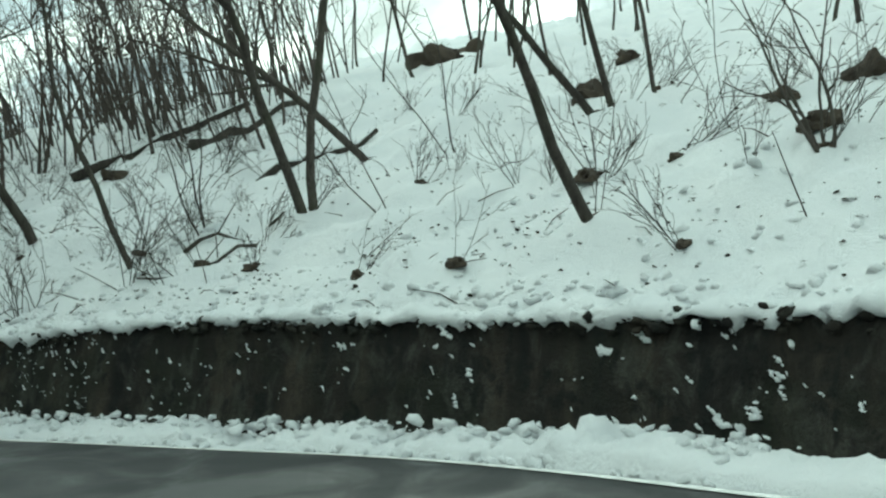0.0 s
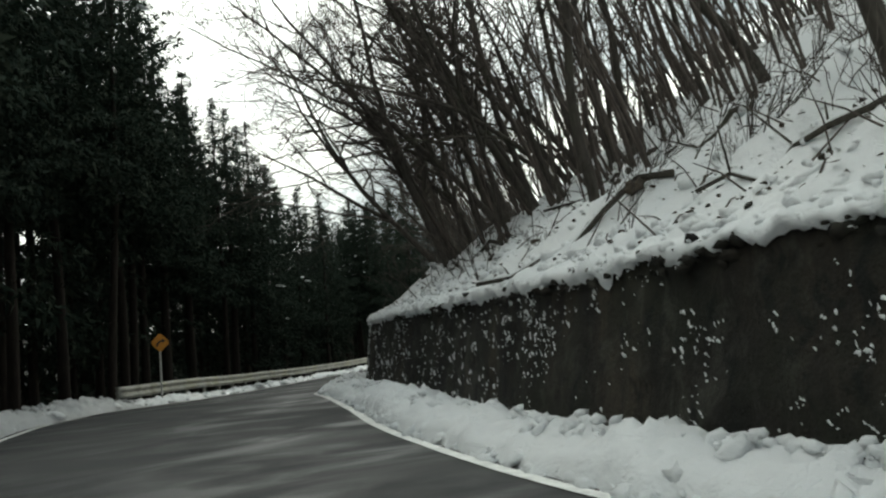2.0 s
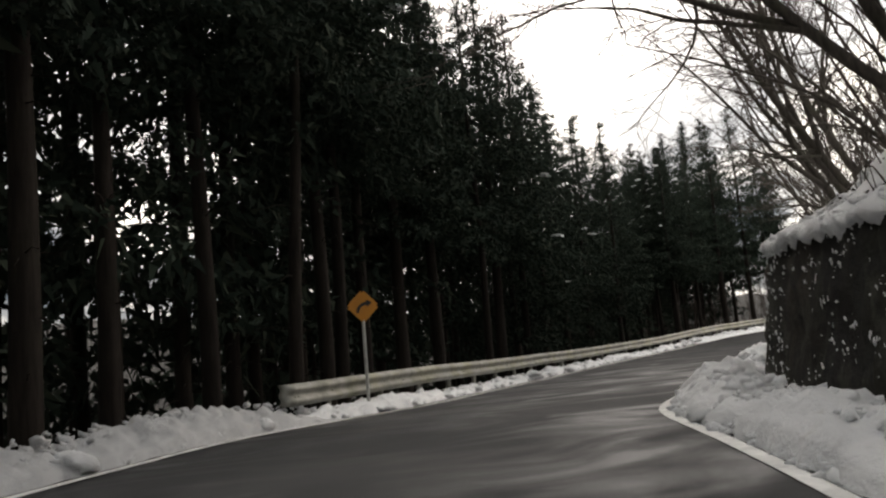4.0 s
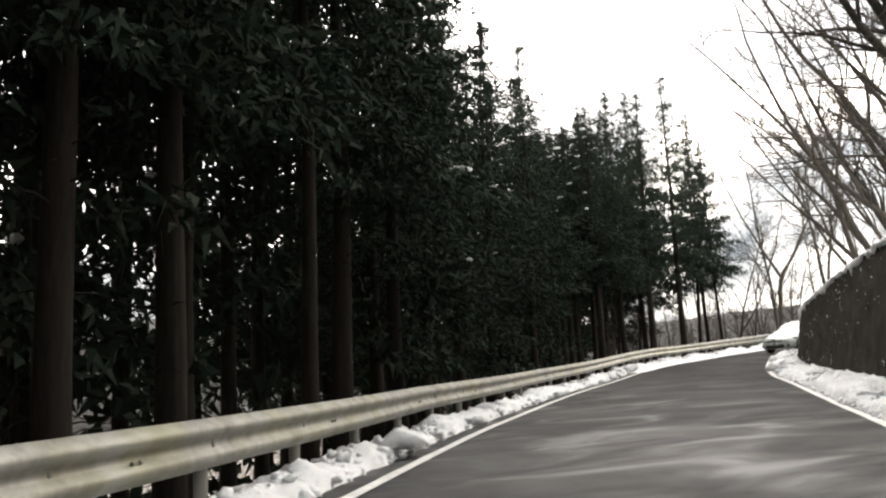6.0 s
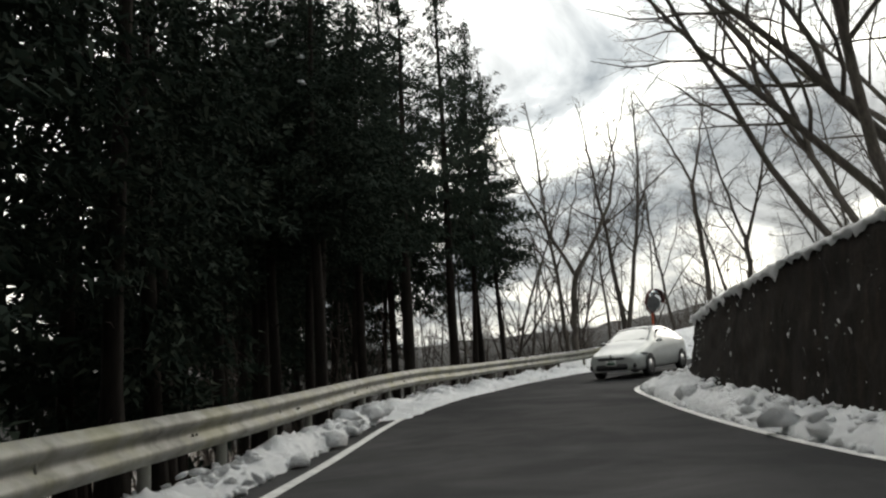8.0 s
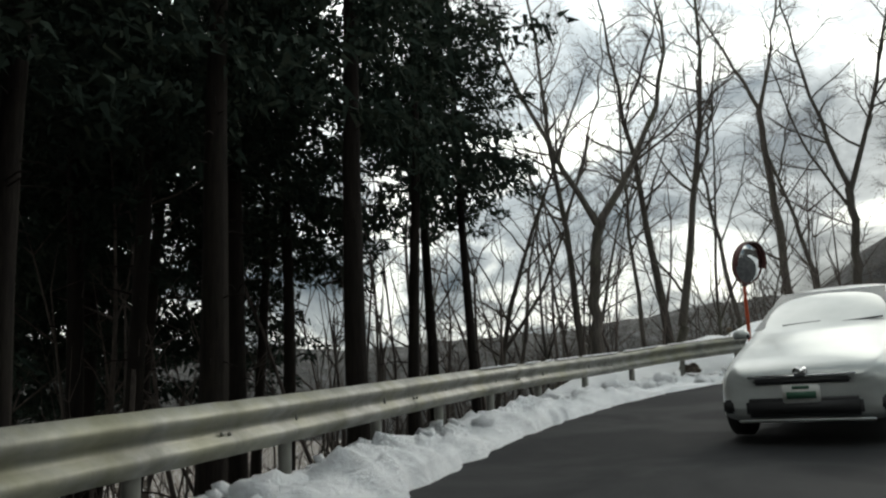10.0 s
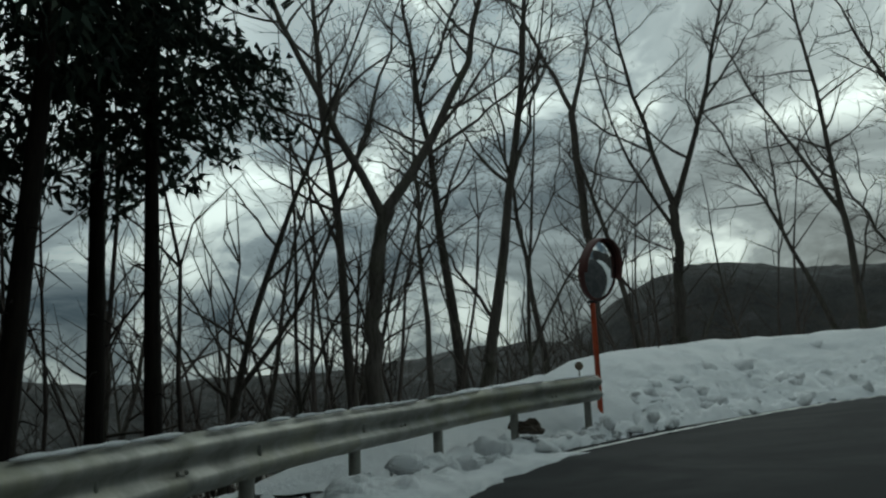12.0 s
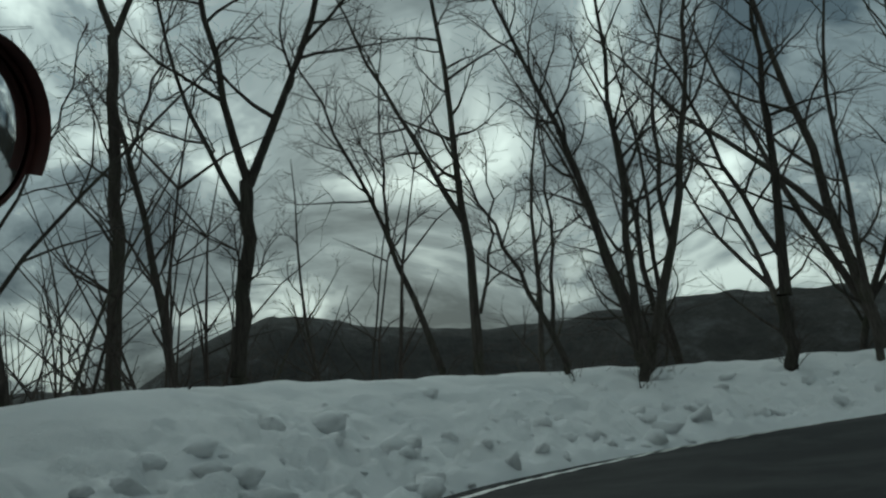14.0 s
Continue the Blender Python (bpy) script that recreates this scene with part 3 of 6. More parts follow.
# flecks of snow that cling to the wall's face
def build_flecks():
    verts, faces = [], []
    r = random.Random(11)
    forms = [blob(50 + k, 1, 1.0, 1.0) for k in range(7)]
    round_forms = [blob(70 + k, 2, 0.9, 1.0) for k in range(7)]
    spans = [(at(FOOT, 6, 3.5), at(FOOT, -1.5, 12.2), 210, 1.9), (at(FOOT, 4, 6.5), at(FOOT, -8, 15.3), 480, 0.95), (at(FOOT, -6, 14.4), at(FOOT, -16, 19.1), 1700, 0.68), (at(FOOT, -14, 18), at(FOOT, -29.4, 26.9), 3000, 0.8), (at(FOOT, -40, 39), at(FOOT, -58.2, 60.2), 1300, 0.7)]
    for a, b, count, big in spans:
        n = 0
        while n < count:
            i = r.randint(a, b)
            f = r.uniform(0.08, 1.0)
            p = FOOT[i] + (FOOT[min(i + 1, len(FOOT) - 1)] - FOOT[i]) * r.random()
            if fnoise((p[0] * 1.0, p[1] * 1.0, f * 2.0), 0.9, 3) + r.uniform(-0.25, 0.25) + 0.25 * (f - 0.6) < 0.02:
                continue
            along = Vector((FOOT_N[i][1], -FOOT_N[i][0], 0))
            slant = r.gauss(0.75, 0.35)
            links = r.choice((1, 1, 2, 3, 4)) if r.random() < 0.7 else r.randint(3, 6)
            s = (0.012 + 0.030 * r.random() ** 2.2) * big * 1.5
            for k in range(links):
                n += 1
                h = WALL_H[i]
                g = f + k * s * 0.5 * math.sin(slant) / h
                if g > 1.0:
                    break
                q = p + np.array(along[:2]) * (k * s * 0.5 * math.cos(slant) + r.uniform(-0.25, 0.25) * s) - FOOT_N[i] * (0.16 * g * h - 0.025)
                c = Vector((q[0], q[1], FOOT_Z[i] + g * h + r.uniform(-0.3, 0.3) * s))
                fv, ff = r.choice(round_forms if big > 1.0 else forms)
                w = s * r.uniform(0.45, 1.35)
                m = Matrix.Translation(c) @ Euler((0, 0, math.atan2(FOOT_N[i][1], FOOT_N[i][0]))).to_matrix().to_4x4() @ Euler((r.uniform(-1.2, 0.2), 0, 0)).to_matrix().to_4x4() @ Matrix.Diagonal((w * 0.5, w * r.uniform(0.7, 1.5), w * r.uniform(0.5, 1.1), 1))
                base = len(verts)
                verts += [tuple(m @ Vector((v[0], v[1], v[2] - 0.3))) for v in fv]
                faces += [tuple(base + j for j in t) for t in ff]
    tagged(part("snow_flecks", verts, faces, SNOW), "flecks of snow clinging to the rough wall face", "snow", kind="stuff")


build_flecks()


# bank of snow outside the bend, past the end of the guard rail
BANK_ROWS = []


def build_bank():
    i0, i1 = at(LEFT, -66.95, 72.3), at(LEFT, -26, 91)
    nor = side(LEFT)
    z = road_z(LEFT[:, 0], LEFT[:, 1])
    rows = []
    prof = [(-0.1, -0.06), (0.02, 0.05), (0.2, 0.20), (0.45, 0.28), (0.8, 0.40), (1.2, 0.60), (1.7, 0.82), (2.2, 1.05), (2.8, 1.32), (3.5, 1.60), (4.3, 1.85), (5.2, 2.0), (6.2, 1.95), (7.5, 1.5), (9.5, 0.3), (13, -2.5)]
    us, hs = zip(*prof)
    fine = np.concatenate([np.arange(-0.1, 6.3, 0.085), [6.8, 7.5, 8.5, 9.5, 11, 13]])
    for t in np.arange(i0, i1, 0.45):
        i = int(t)
        g = t - i
        m = (t - i0) * 0.25
        grow = float(np.interp(m, [0, 2.5, 4.5, 8, 12, 18, 24, 50], [0.06, 0.20, 0.36, 0.74, 0.95, 0.93, 0.85, 0.7]))
        wide = float(np.interp(m, [0, 4, 12], [0.35, 0.55, 1.0]))
        row = []
        for u in fine:
            q = LEFT[i] * (1 - g) + LEFT[i + 1] * g + (nor[i] * (1 - g) + nor[i + 1] * g) * (0.28 + u * wide + 0.2 * noise.noise((t * 0.06, 0, 5)))
            h = float(np.interp(u, us, hs))
            w = min(1.0, max(0.0, u / 0.5)) * (1 if u < 5 else max(0, 1 - (u - 5) / 3))
            near = 1 - min(1.0, u / 4.8)
            cl = (lumpy((q[0] * 0.55, q[1] * 0.55), 21) - 0.45) * 0.50 * near + (lumpy((q[0] * 1.3, q[1] * 1.3), 26) - 0.45) * 0.22 * near
            dent = -0.55 * near * max(0, fnoise((q[0], q[1], 12), 1.5, 3) - 0.16)
            h = h * (grow if h > 0.25 else 1) + w * (cl + dent + 0.09 * fnoise((q[0], q[1], 3), 0.5, 3))
            row.append((q[0], q[1], z[i] * (1 - g) + z[i + 1] * g + h))
        if not rows:
            rows.append([(x, y, zz - 2.0 if k else zz) for k, (x, y, zz) in enumerate(row)])
        rows.append(row)
    BANK_ROWS.extend(rows[6:])
    tagged(part("snow_bank", *strip(rows), SNOW), "broad ploughed snow bank outside the bend, lumpy towards the road", "snow bank", kind="structure")


build_bank()


# smooth heap of snow behind the last lengths of the guard rail
def build_mound():
    i0, i1 = at(LEFT, -66.9, 69.6), at(LEFT, -65.9, 76.6)
    nor = side(LEFT)
    z = road_z(LEFT[:, 0], LEFT[:, 1])
    rows = []
    for t in np.arange(i0, i1, 0.5):
        i = int(t)
        p = LEFT[i] + (LEFT[i + 1] - LEFT[i]) * (t - i)
        f = (t - i0) / (i1 - i0)
        high = 1.22 * float(np.interp(f, [0, 0.25, 0.5, 0.8, 1], [0.05, 0.55, 0.85, 1.0, 0.95]))
        row = []
        for u in np.linspace(0, 1, 26):
            q = p + nor[i] * (0.78 + 2.6 * u)
            h = high * math.sin(math.pi * min(1, 0.04 + u * 0.96)) ** 0.7 + 0.06 * fnoise((q[0], q[1], 4), 0.9, 3)
            row.append((q[0], q[1], z[i] - 0.15 + (h if 0 < u < 1 else -0.4)))
        rows.append(row)
    tagged(part("snow_mound", *strip(rows), SNOW), "smooth heap of snow behind the end of the guard rail", "snow bank", kind="stuff")


build_mound()


# loose crumbs of snow on the ridges and along the wall's top
def build_crumbs(name, label, spots, lo, hi, seed, material, category="snow"):
    r = random.Random(seed)
    forms = [blob(seed + 20 + k, 1, 0.6, 0.9) for k in range(8)]
    verts, faces = [], []
    for x, y, z in spots(r):
        s = lo + (hi - lo) * r.random() ** 2.5
        fv, ff = r.choice(forms)
        m = Matrix.Translation((x, y, z)) @ Euler((r.uniform(-0.6, 0.6), r.uniform(-0.6, 0.6), r.uniform(0, 6.3))).to_matrix().to_4x4() @ Matrix.Diagonal((s * r.uniform(0.8, 1.5), s, s * r.uniform(0.6, 1.0), 1))
        k = len(verts)
        verts += [tuple(m @ Vector(v)) for v in fv]
        faces += [tuple(k + j for j in t) for t in ff]
    tagged(part(name, verts, faces, material), label, category, kind="stuff")


def cap_spots(r):
    last = at(FOOT, -30.5, 28.4)
    first = at(FOOT, 4, 6.5)
    for _ in range(3000):
        i = r.randint(first, last)
        a = 0.16 * WALL_H[i] + (r.uniform(-0.10, 0.25) if r.random() < 0.45 else r.uniform(0.1, 2.2))
        f = r.random()
        p = FOOT[i] * (1 - f) + FOOT[i + 1] * f - FOOT_N[i] * a
        e = a - 0.16 * WALL_H[i]
        yield p[0], p[1], WALL_Z[i] + (0.02 + 0.10 * r.random() if e < 0.2 else 0.10 + 0.44 * min(e, 1.4)) - 0.02 - (0.14 * r.random() if e < 0 else 0)


def moss_spots(r):
    """Along the wall's upper edge, in clusters."""
    last, first = at(FOOT, -20, 21.5), at(FOOT, 6, 3.5)
    n = 0
    while n < 400:
        i = r.randint(first, last)
        if noise.noise((FOOT[i, 0] * 1.1, FOOT[i, 1] * 1.1, 6)) + r.uniform(-0.2, 0.2) < 0.0:
            continue
        n += 1
        f = r.random()
        up = r.uniform(-0.17, 0.08)
        p = FOOT[i] * (1 - f) + FOOT[i + 1] * f - FOOT_N[i] * (0.16 * (WALL_H[i] + min(up, 0)) - 0.07 + max(up, 0))
        yield p[0], p[1], WALL_Z[i] + up - 0.04


def slope_spots(count, far, sink, gather):
    """Over the lower slope, thicker towards the wall and in clusters."""
    def spots(r):
        first, last = at(FOOT, 7, 2), at(FOOT, -30.5, 28.4)
        n = 0
        while n < count:
            i = r.randint(first, last)
            p = FOOT[i] - FOOT_N[i] * (0.16 * WALL_H[i] + 0.45 + far * r.random() ** 1.8)
            if noise.noise((p[0] * 0.8, p[1] * 0.8, 14)) + r.uniform(-0.25, 0.25) < gather:
                continue
            n += 1
            z, d = hill_z(p[:1], p[1:])
            w = min(1.0, max(0.0, d[0] / 1.5))
            yield p[0], p[1], max(float(z[0]) + w * rumple(p[0], p[1]), float(WALL_Z[i]) + 0.12 + 0.40 * min(d[0], 1.3)) - sink
    return spots


def ridge_spots(edge, a, b, sgn, wide, tall, count):
    def spots(r):
        i0, i1 = at(edge, *a), at(edge, *b)
        nor = side(edge) * sgn
        z = road_z(edge[:, 0], edge[:, 1])
        for _ in range(count):
            i = r.randint(i0, i1)
            u = r.random() ** 1.2
            q = edge[i] + nor[i] * ((0.16 if sgn > 0 else 0.02) + u * wide) + (edge[i + 1] - edge[i]) * r.random()
            yield q[0], q[1], z[i] - 0.01 + tall * min(1, u * 2.2) * r.uniform(0.3, 0.75) * (1 if u < 0.75 else 0.6)
    return spots


build_crumbs("snow_crumbs_wall_top", "loose crumbs of snow along the top of the wall", cap_spots, 0.04, 0.17, 1, SNOW)
build_crumbs("moss_tufts", "dark tufts of moss and earth at the snowy wall edge", moss_spots, 0.04, 0.19, 7, WALL, "moss")
build_crumbs("snow_lumps_slope", "soft lumps of snow over grass on the slope", slope_spots(1700, 4, 0.045, -0.1), 0.06, 0.22, 8, SNOW)
build_crumbs("slope_tufts", "dark stubs of grass and earth showing through the snow", slope_spots(420, 5, 0.01, 0.12), 0.03, 0.10, 9, WALL, "grass")
build_crumbs("snow_crumbs_inner", "loose crumbs of ploughed snow below the wall", ridge_spots(RIGHT, (2, 7), (-32, 27.8), -1, 1.25, 0.46, 3800), 0.035, 0.20, 2, SNOW_DIRTY)
build_crumbs("snow_crumbs_bend", "loose crumbs of ploughed snow below the high wall", ridge_spots(RIGHT, (-36, 31.4), (-59.8, 62), -1, 1.25, 0.42, 2000), 0.035, 0.20, 3, SNOW_DIRTY)
build_crumbs("snow_crumbs_outer", "loose crumbs of ploughed snow at the outer edge", ridge_spots(LEFT, (-12, 6.5), (-34, 21.5), 1, 1.5, 0.55, 1800), 0.035, 0.22, 4, SNOW_DIRTY_SHADED)
build_crumbs("snow_crumbs_rail", "loose crumbs of snow under the guard rail", ridge_spots(LEFT, (-34, 21.8), (-66.4, 74.6), 1, 0.72, 0.27, 2600), 0.035, 0.18, 5, SNOW_DIRTY)


def bank_spots(r):
    for _ in range(672):
        x, y, z = r.choice(r.choice(BANK_ROWS)[2:44 - int(30 * r.random() ** 2)])
        yield x + r.uniform(-0.1, 0.1), y + r.uniform(-0.1, 0.1), z - 0.09


build_crumbs("snow_crumbs_bank", "loose lumps of ploughed snow on the face of the bank", bank_spots, 0.08, 0.50, 6, SNOW)


# ---- small builders ----
def thing(name, loc, rz=0.0, label="", category="", group=""):
    ob = new(name)
    ob.empty_display_size = 0.2
    ob.matrix_world = pose(*loc, 0, 0, rz)
    return tagged(ob, label, category, group)


def tube(path, radii, sides=8, cap=True):
    """A tapered tube along points."""
    verts, faces = [], []
    ref = Vector((0.31, 0.2, 0.93))
    n = len(path)
    for k, (p, r) in enumerate(zip(path, radii)):
        d = (Vector(path[min(k + 1, n - 1)]) - Vector(path[max(k - 1, 0)])).normalized()
        a = d.cross(ref if abs(d.dot(ref)) < 0.95 else Vector((1, 0, 0))).normalized()
        b = d.cross(a)
        for s in range(sides):
            w = 2 * math.pi * s / sides
            verts.append(tuple(Vector(p) + (a * math.cos(w) + b * math.sin(w)) * r))
    for k in range(n - 1):
        for s in range(sides):
            s2 = (s + 1) % sides
            faces.append((k * sides + s, k * sides + s2, (k + 1) * sides + s2, (k + 1) * sides + s))
    if cap:
        faces.append(tuple(range(sides - 1, -1, -1)))
        faces.append(tuple((n - 1) * sides + s for s in range(sides)))
    return verts, faces


def join(*pieces):
    verts, faces = [], []
    for v, f in pieces:
        k = len(verts)
        verts += [tuple(x) for x in v]
        faces += [tuple(k + i for i in t) for t in f]
    return verts, faces


def moved(piece, m):
    return [tuple(m @ Vector(v)) for v in piece[0]], piece[1]


def box(sx, sy, sz, bevel=0.0, at=(0, 0, 0)):
    bm = bmesh.new()
    bmesh.ops.create_cube(bm, size=1)
    for v in bm.verts:
        v.co = Vector((v.co.x * sx + at[0], v.co.y * sy + at[1], v.co.z * sz + at[2]))
    if bevel:
        bmesh.ops.bevel(bm, geom=bm.edges[:], offset=bevel, segments=2, affect="EDGES")
    bm.verts.index_update()
    out = [tuple(v.co) for v in bm.verts], [tuple(v.index for v in f.verts) for f in bm.faces]
    bm.free()
    return out


# ---- guard rail ----
def rail_top(i):
    """Height of the beam's upper edge over the road, by place along the rail."""
    return float(np.interp(i / len(BARRIER), [0, 0.05, 0.09, 0.25, 0.36, 0.45, 0.55, 0.8, 0.92, 1], [0.67, 0.74, 0.77, 0.78, 0.755, 0.765, 0.79, 0.815, 0.84, 0.98]))


def build_rail():
    rail = thing("guard_rail", (float(BARRIER[0][0]), float(BARRIER[0][1]), 0), 0, "weathered stained two-wave steel guard rail along the road edge", "guard rail")
    base = rail.matrix_world.inverted()
    nor = side(BARRIER)
    z = road_z(BARRIER[:, 0], BARRIER[:, 1])
    # W profile: depth towards the road, height from the top
    prof = [(0.030, 0.0), (0.012, -0.004), (-0.012, -0.03), (-0.062, -0.055), (-0.070, -0.085), (-0.060, -0.115), (-0.008, -0.145), (0.0, -0.175), (-0.008, -0.205),
            (-0.060, -0.235), (-0.070, -0.265), (-0.062, -0.295), (-0.012, -0.32), (0.012, -0.346), (0.030, -0.35)]
    prof = [(d, h * 1.1) for d, h in prof]
    seg = 40
    for a in range(0, len(BARRIER) - 1, seg):
        b = min(len(BARRIER) - 1, a + seg + 2)
        rows = []
        lap = 0.004 if (a // seg) % 2 else 0.0
        for i in range(a, b + 1, 2):
            p, nv = BARRIER[i], nor[i]
            dent = 0.015 * noise.noise((i * 0.02, 0, 2))
            row = [(*(p + nv * (d - lap + dent)), z[i] + rail_top(i) + h + 0.012 * noise.noise((i * 0.011, 5, 0))) for d, h in prof]
            row += [(*(p + nv * (d - lap + dent + 0.005)), z[i] + rail_top(i) + h + 0.012 * noise.noise((i * 0.011, 5, 0))) for d, h in prof[::-1]]
            rows.append(row + row[:1])
        part("beam", [tuple(base @ Vector(v)) for v in strip(rows)[0]], strip(rows)[1], ZINC, rail)
    # bolts at the laps
    bolt = tube([(0, 0, 0), (0, 0, 0.02)], [0.016, 0.013], 6)
    bolt_me = None
    post_me = None
    for i in range(12, len(BARRIER), 20):
        p, nv = BARRIER[i], nor[i]
        q = p + nv * 0.10
        if post_me is None:
            ob = part("post", *tube([(0, 0, -0.6), (0, 0, 0.70), (0, 0, 0.72)], [0.057, 0.057, 0.05], 12), ZINC, rail)
            post_me = ob.data
        else:
            ob = new("post", post_me)
            ob.parent = rail
        ob.matrix_local = Matrix.Translation(base @ Vector((q[0], q[1], z[i] + rail_top(i) - 0.80)))
        ob2 = part("bracket", *box(0.05, 0.10, 0.16, 0.008), ZINC, ob) if i == 12 else new("bracket", bracket_me)
        bracket_me = ob2.data
        ob2.parent = ob
        ob2.matrix_local = Matrix.Translation((-nv[0] * 0.06, -nv[1] * 0.06, 0.625)) @ pose(0, 0, 0, 0, 0, math.degrees(math.atan2(nv[1], nv[0])) + 90)
    for a in range(0, len(BARRIER) - 3, seg):
        for u, h in ((-0.06, -0.13), (-0.06, -0.22), (0.16, -0.13), (0.16, -0.22)):
            i = min(len(BARRIER) - 1, max(0, a + int(u * 10)))
            p, nv = BARRIER[i], nor[i]
            if bolt_me is None:
                ob = part("bolt", *bolt, ZINC, rail)
                bolt_me = ob.data
            else:
                ob = new("bolt", bolt_me)
                ob.parent = rail
            ob.matrix_local = Matrix.Translation(base @ Vector((*(p - nv * 0.028), z[i] + rail_top(i) + h))) @ pose(0, 0, 0, 0, 90, math.degrees(math.atan2(-nv[1], -nv[0])))
    # rounded end piece at both ends
    for i, s in ((0, -1), (len(BARRIER) - 1, 1)):
        d = (BARRIER[min(i + 1, len(BARRIER) - 1)] - BARRIER[max(i - 1, 0)])
        d = d / np.linalg.norm(d) * s
        nv = nor[i]
        rows = []
        for u in np.linspace(0, 1, 7):
            w = u * math.pi * 0.75
            o = d * 0.16 * math.sin(w) + nv * 0.13 * (1 - math.cos(w))
            rows.append([(*(BARRIER[i] + o + nv * (dd * (1 - 0.5 * u))), z[i] + rail_top(i) + h * (1 - 0.06 * u) - 0.01 * u) for dd, h in prof])
        v, f = strip(rows)
        part("end_piece", [tuple(base @ Vector(x)) for x in v], f, ZINC, rail)
    # small round reflector on a stalk above the far end
    i = len(BARRIER) - 6
    p = base @ Vector((*(BARRIER[i] + nor[i] * 0.03), z[i]))
    st = part("reflector_stalk", *tube([(p.x, p.y, rail_top(i) - 0.1 + p.z), (p.x, p.y, rail_top(i) + 0.13 + p.z)], [0.012, 0.012], 6), ZINC, rail)
    c = Vector((p.x, p.y, p.z + rail_top(i) + 0.17))
    part("reflector", *moved(tube([(0, 0, -0.02), (0, 0, -0.015), (0, 0, 0.015), (0, 0, 0.02)], [0.052, 0.064, 0.064, 0.052], 14), Matrix.Translation(c) @ pose(0, 0, 0, 90, 0, 10)), mat_plain("reflector_rust", (0.12, 0.09, 0.06), 0.6), st, "dull weathered delineator disc")


build_rail()


def build_rail_snow():
    nor = side(BARRIER)
    z = road_z(BARRIER[:, 0], BARRIER[:, 1])
    pieces = []
    r = random.Random(44)
    a = len(BARRIER) - 110
    while a < len(BARRIER) - 4:
        b = min(len(BARRIER) - 2, a + r.randint(4, 16))
        idx = list(range(a, b + 1))
        pts = [(*(BARRIER[i] - nor[i] * (0.012 + 0.01 * noise.noise((i * 0.5, 1, 0)))), z[i] + rail_top(i) + 0.006) for i in idx]
        rad = [0.006] + [0.014 + 0.012 * noise.noise((i * 0.7, 2, 0)) for i in idx[1:-1]] + [0.006]
        pieces.append(tube(pts, rad, 7))
        a = b + r.randint(0, 3)
    tagged(part("rail_snow", *join(*pieces), SNOW), "thin crust of snow along the top of the guard rail", "snow", kind="stuff")


build_rail_snow()


# ---- warning sign: bend to the right ----
def build_sign():
    x, y = -35.35, 22.60
    z0 = float(road_z([x], [y])[0])
    eye = Vector((-23.0, 19.5, 0))
    turn = math.degrees(math.atan2(eye.y - y, eye.x - x)) - 90 + 12
    sign = thing("road_sign", (x, y, z0), turn, "yellow diamond bend warning sign on a grey pole", "road sign")
    GREY = mat_plain("sign_pole_paint", (0.42, 0.42, 0.40), 0.5, 0.2)
    YEL = mat_plain("sign_yellow", (0.44, 0.175, 0.012), 0.45, 0, 0.12, 3)
    BLACK = mat_plain("sign_black", (0.012, 0.012, 0.012), 0.5)
    cz = 3.27 - z0
    part("pole", *tube([(0, 0, -0.3), (0, 0, cz + 0.2), (0, 0, cz + 0.22)], [0.0325, 0.0325, 0.02], 14), GREY, sign)
    half = 0.335
    bm = bmesh.new()
    bmesh.ops.create_cube(bm, size=1)
    for v in bm.verts:
        v.co = Vector((v.co.x * half * math.sqrt(2), v.co.y * 0.012, v.co.z * half * math.sqrt(2)))
    bm.edges.ensure_lookup_table()
    bmesh.ops.bevel(bm, geom=[e for e in bm.edges if abs(e.verts[0].co.y - e.verts[1].co.y) > 0.005], offset=0.05, segments=4, affect="EDGES")
    bmesh.ops.rotate(bm, verts=bm.verts, matrix=Matrix.Rotation(radians(45), 3, "Y"))
    bmesh.ops.translate(bm, verts=bm.verts, vec=(0, 0.045, cz))
    bm.verts.index_update()
    pl = part("plate", [tuple(v.co) for v in bm.verts], [tuple(v.index for v in f.verts) for f in bm.faces], YEL, sign, smooth=False)
    bm.free()
    # arrow: a band that bends over to the right, then a head (seen from the front, +x lies to the left)
    pts = []
    for u in np.linspace(0, 1, 12):
        w = radians(100) * u
        pts.append((0.115 - 0.20 * (1 - math.cos(w * 0.86)), -0.13 + 0.185 * math.sin(w * 0.86)))
    band_l, band_r = [], []
    for k, (a, b) in enumerate(pts):
        c, d = pts[max(0, k - 1)], pts[min(len(pts) - 1, k + 1)]
        t = Vector((d[0] - c[0], d[1] - c[1])).normalized()
        n = Vector((-t.y, t.x)) * 0.030
        band_l.append((a + n.x, 0.055, cz + b + n.y))
        band_r.append((a - n.x, 0.055, cz + b - n.y))
    verts = band_l + band_r
    m = len(pts)
    faces = [(k, k + 1, m + k + 1, m + k) for k in range(m - 1)]
    t = Vector((pts[-1][0] - pts[-2][0], pts[-1][1] - pts[-2][1])).normalized()
    n = Vector((-t.y, t.x))
    tip = Vector(pts[-1])
    k = len(verts)
    for q in (tip + n * 0.075, tip - n * 0.075, tip + t * 0.12):
        verts.append((q.x, 0.055, cz + q.y))
    faces.append((k, k + 1, k + 2))
    part("arrow", verts, faces, BLACK, pl, "black bend arrow", smooth=False)
    for dz in (-0.15, 0.15):
        part("clamp", *box(0.10, 0.05, 0.03, 0.005, (0, 0.018, cz + dz)), GREY, sign)


build_sign()


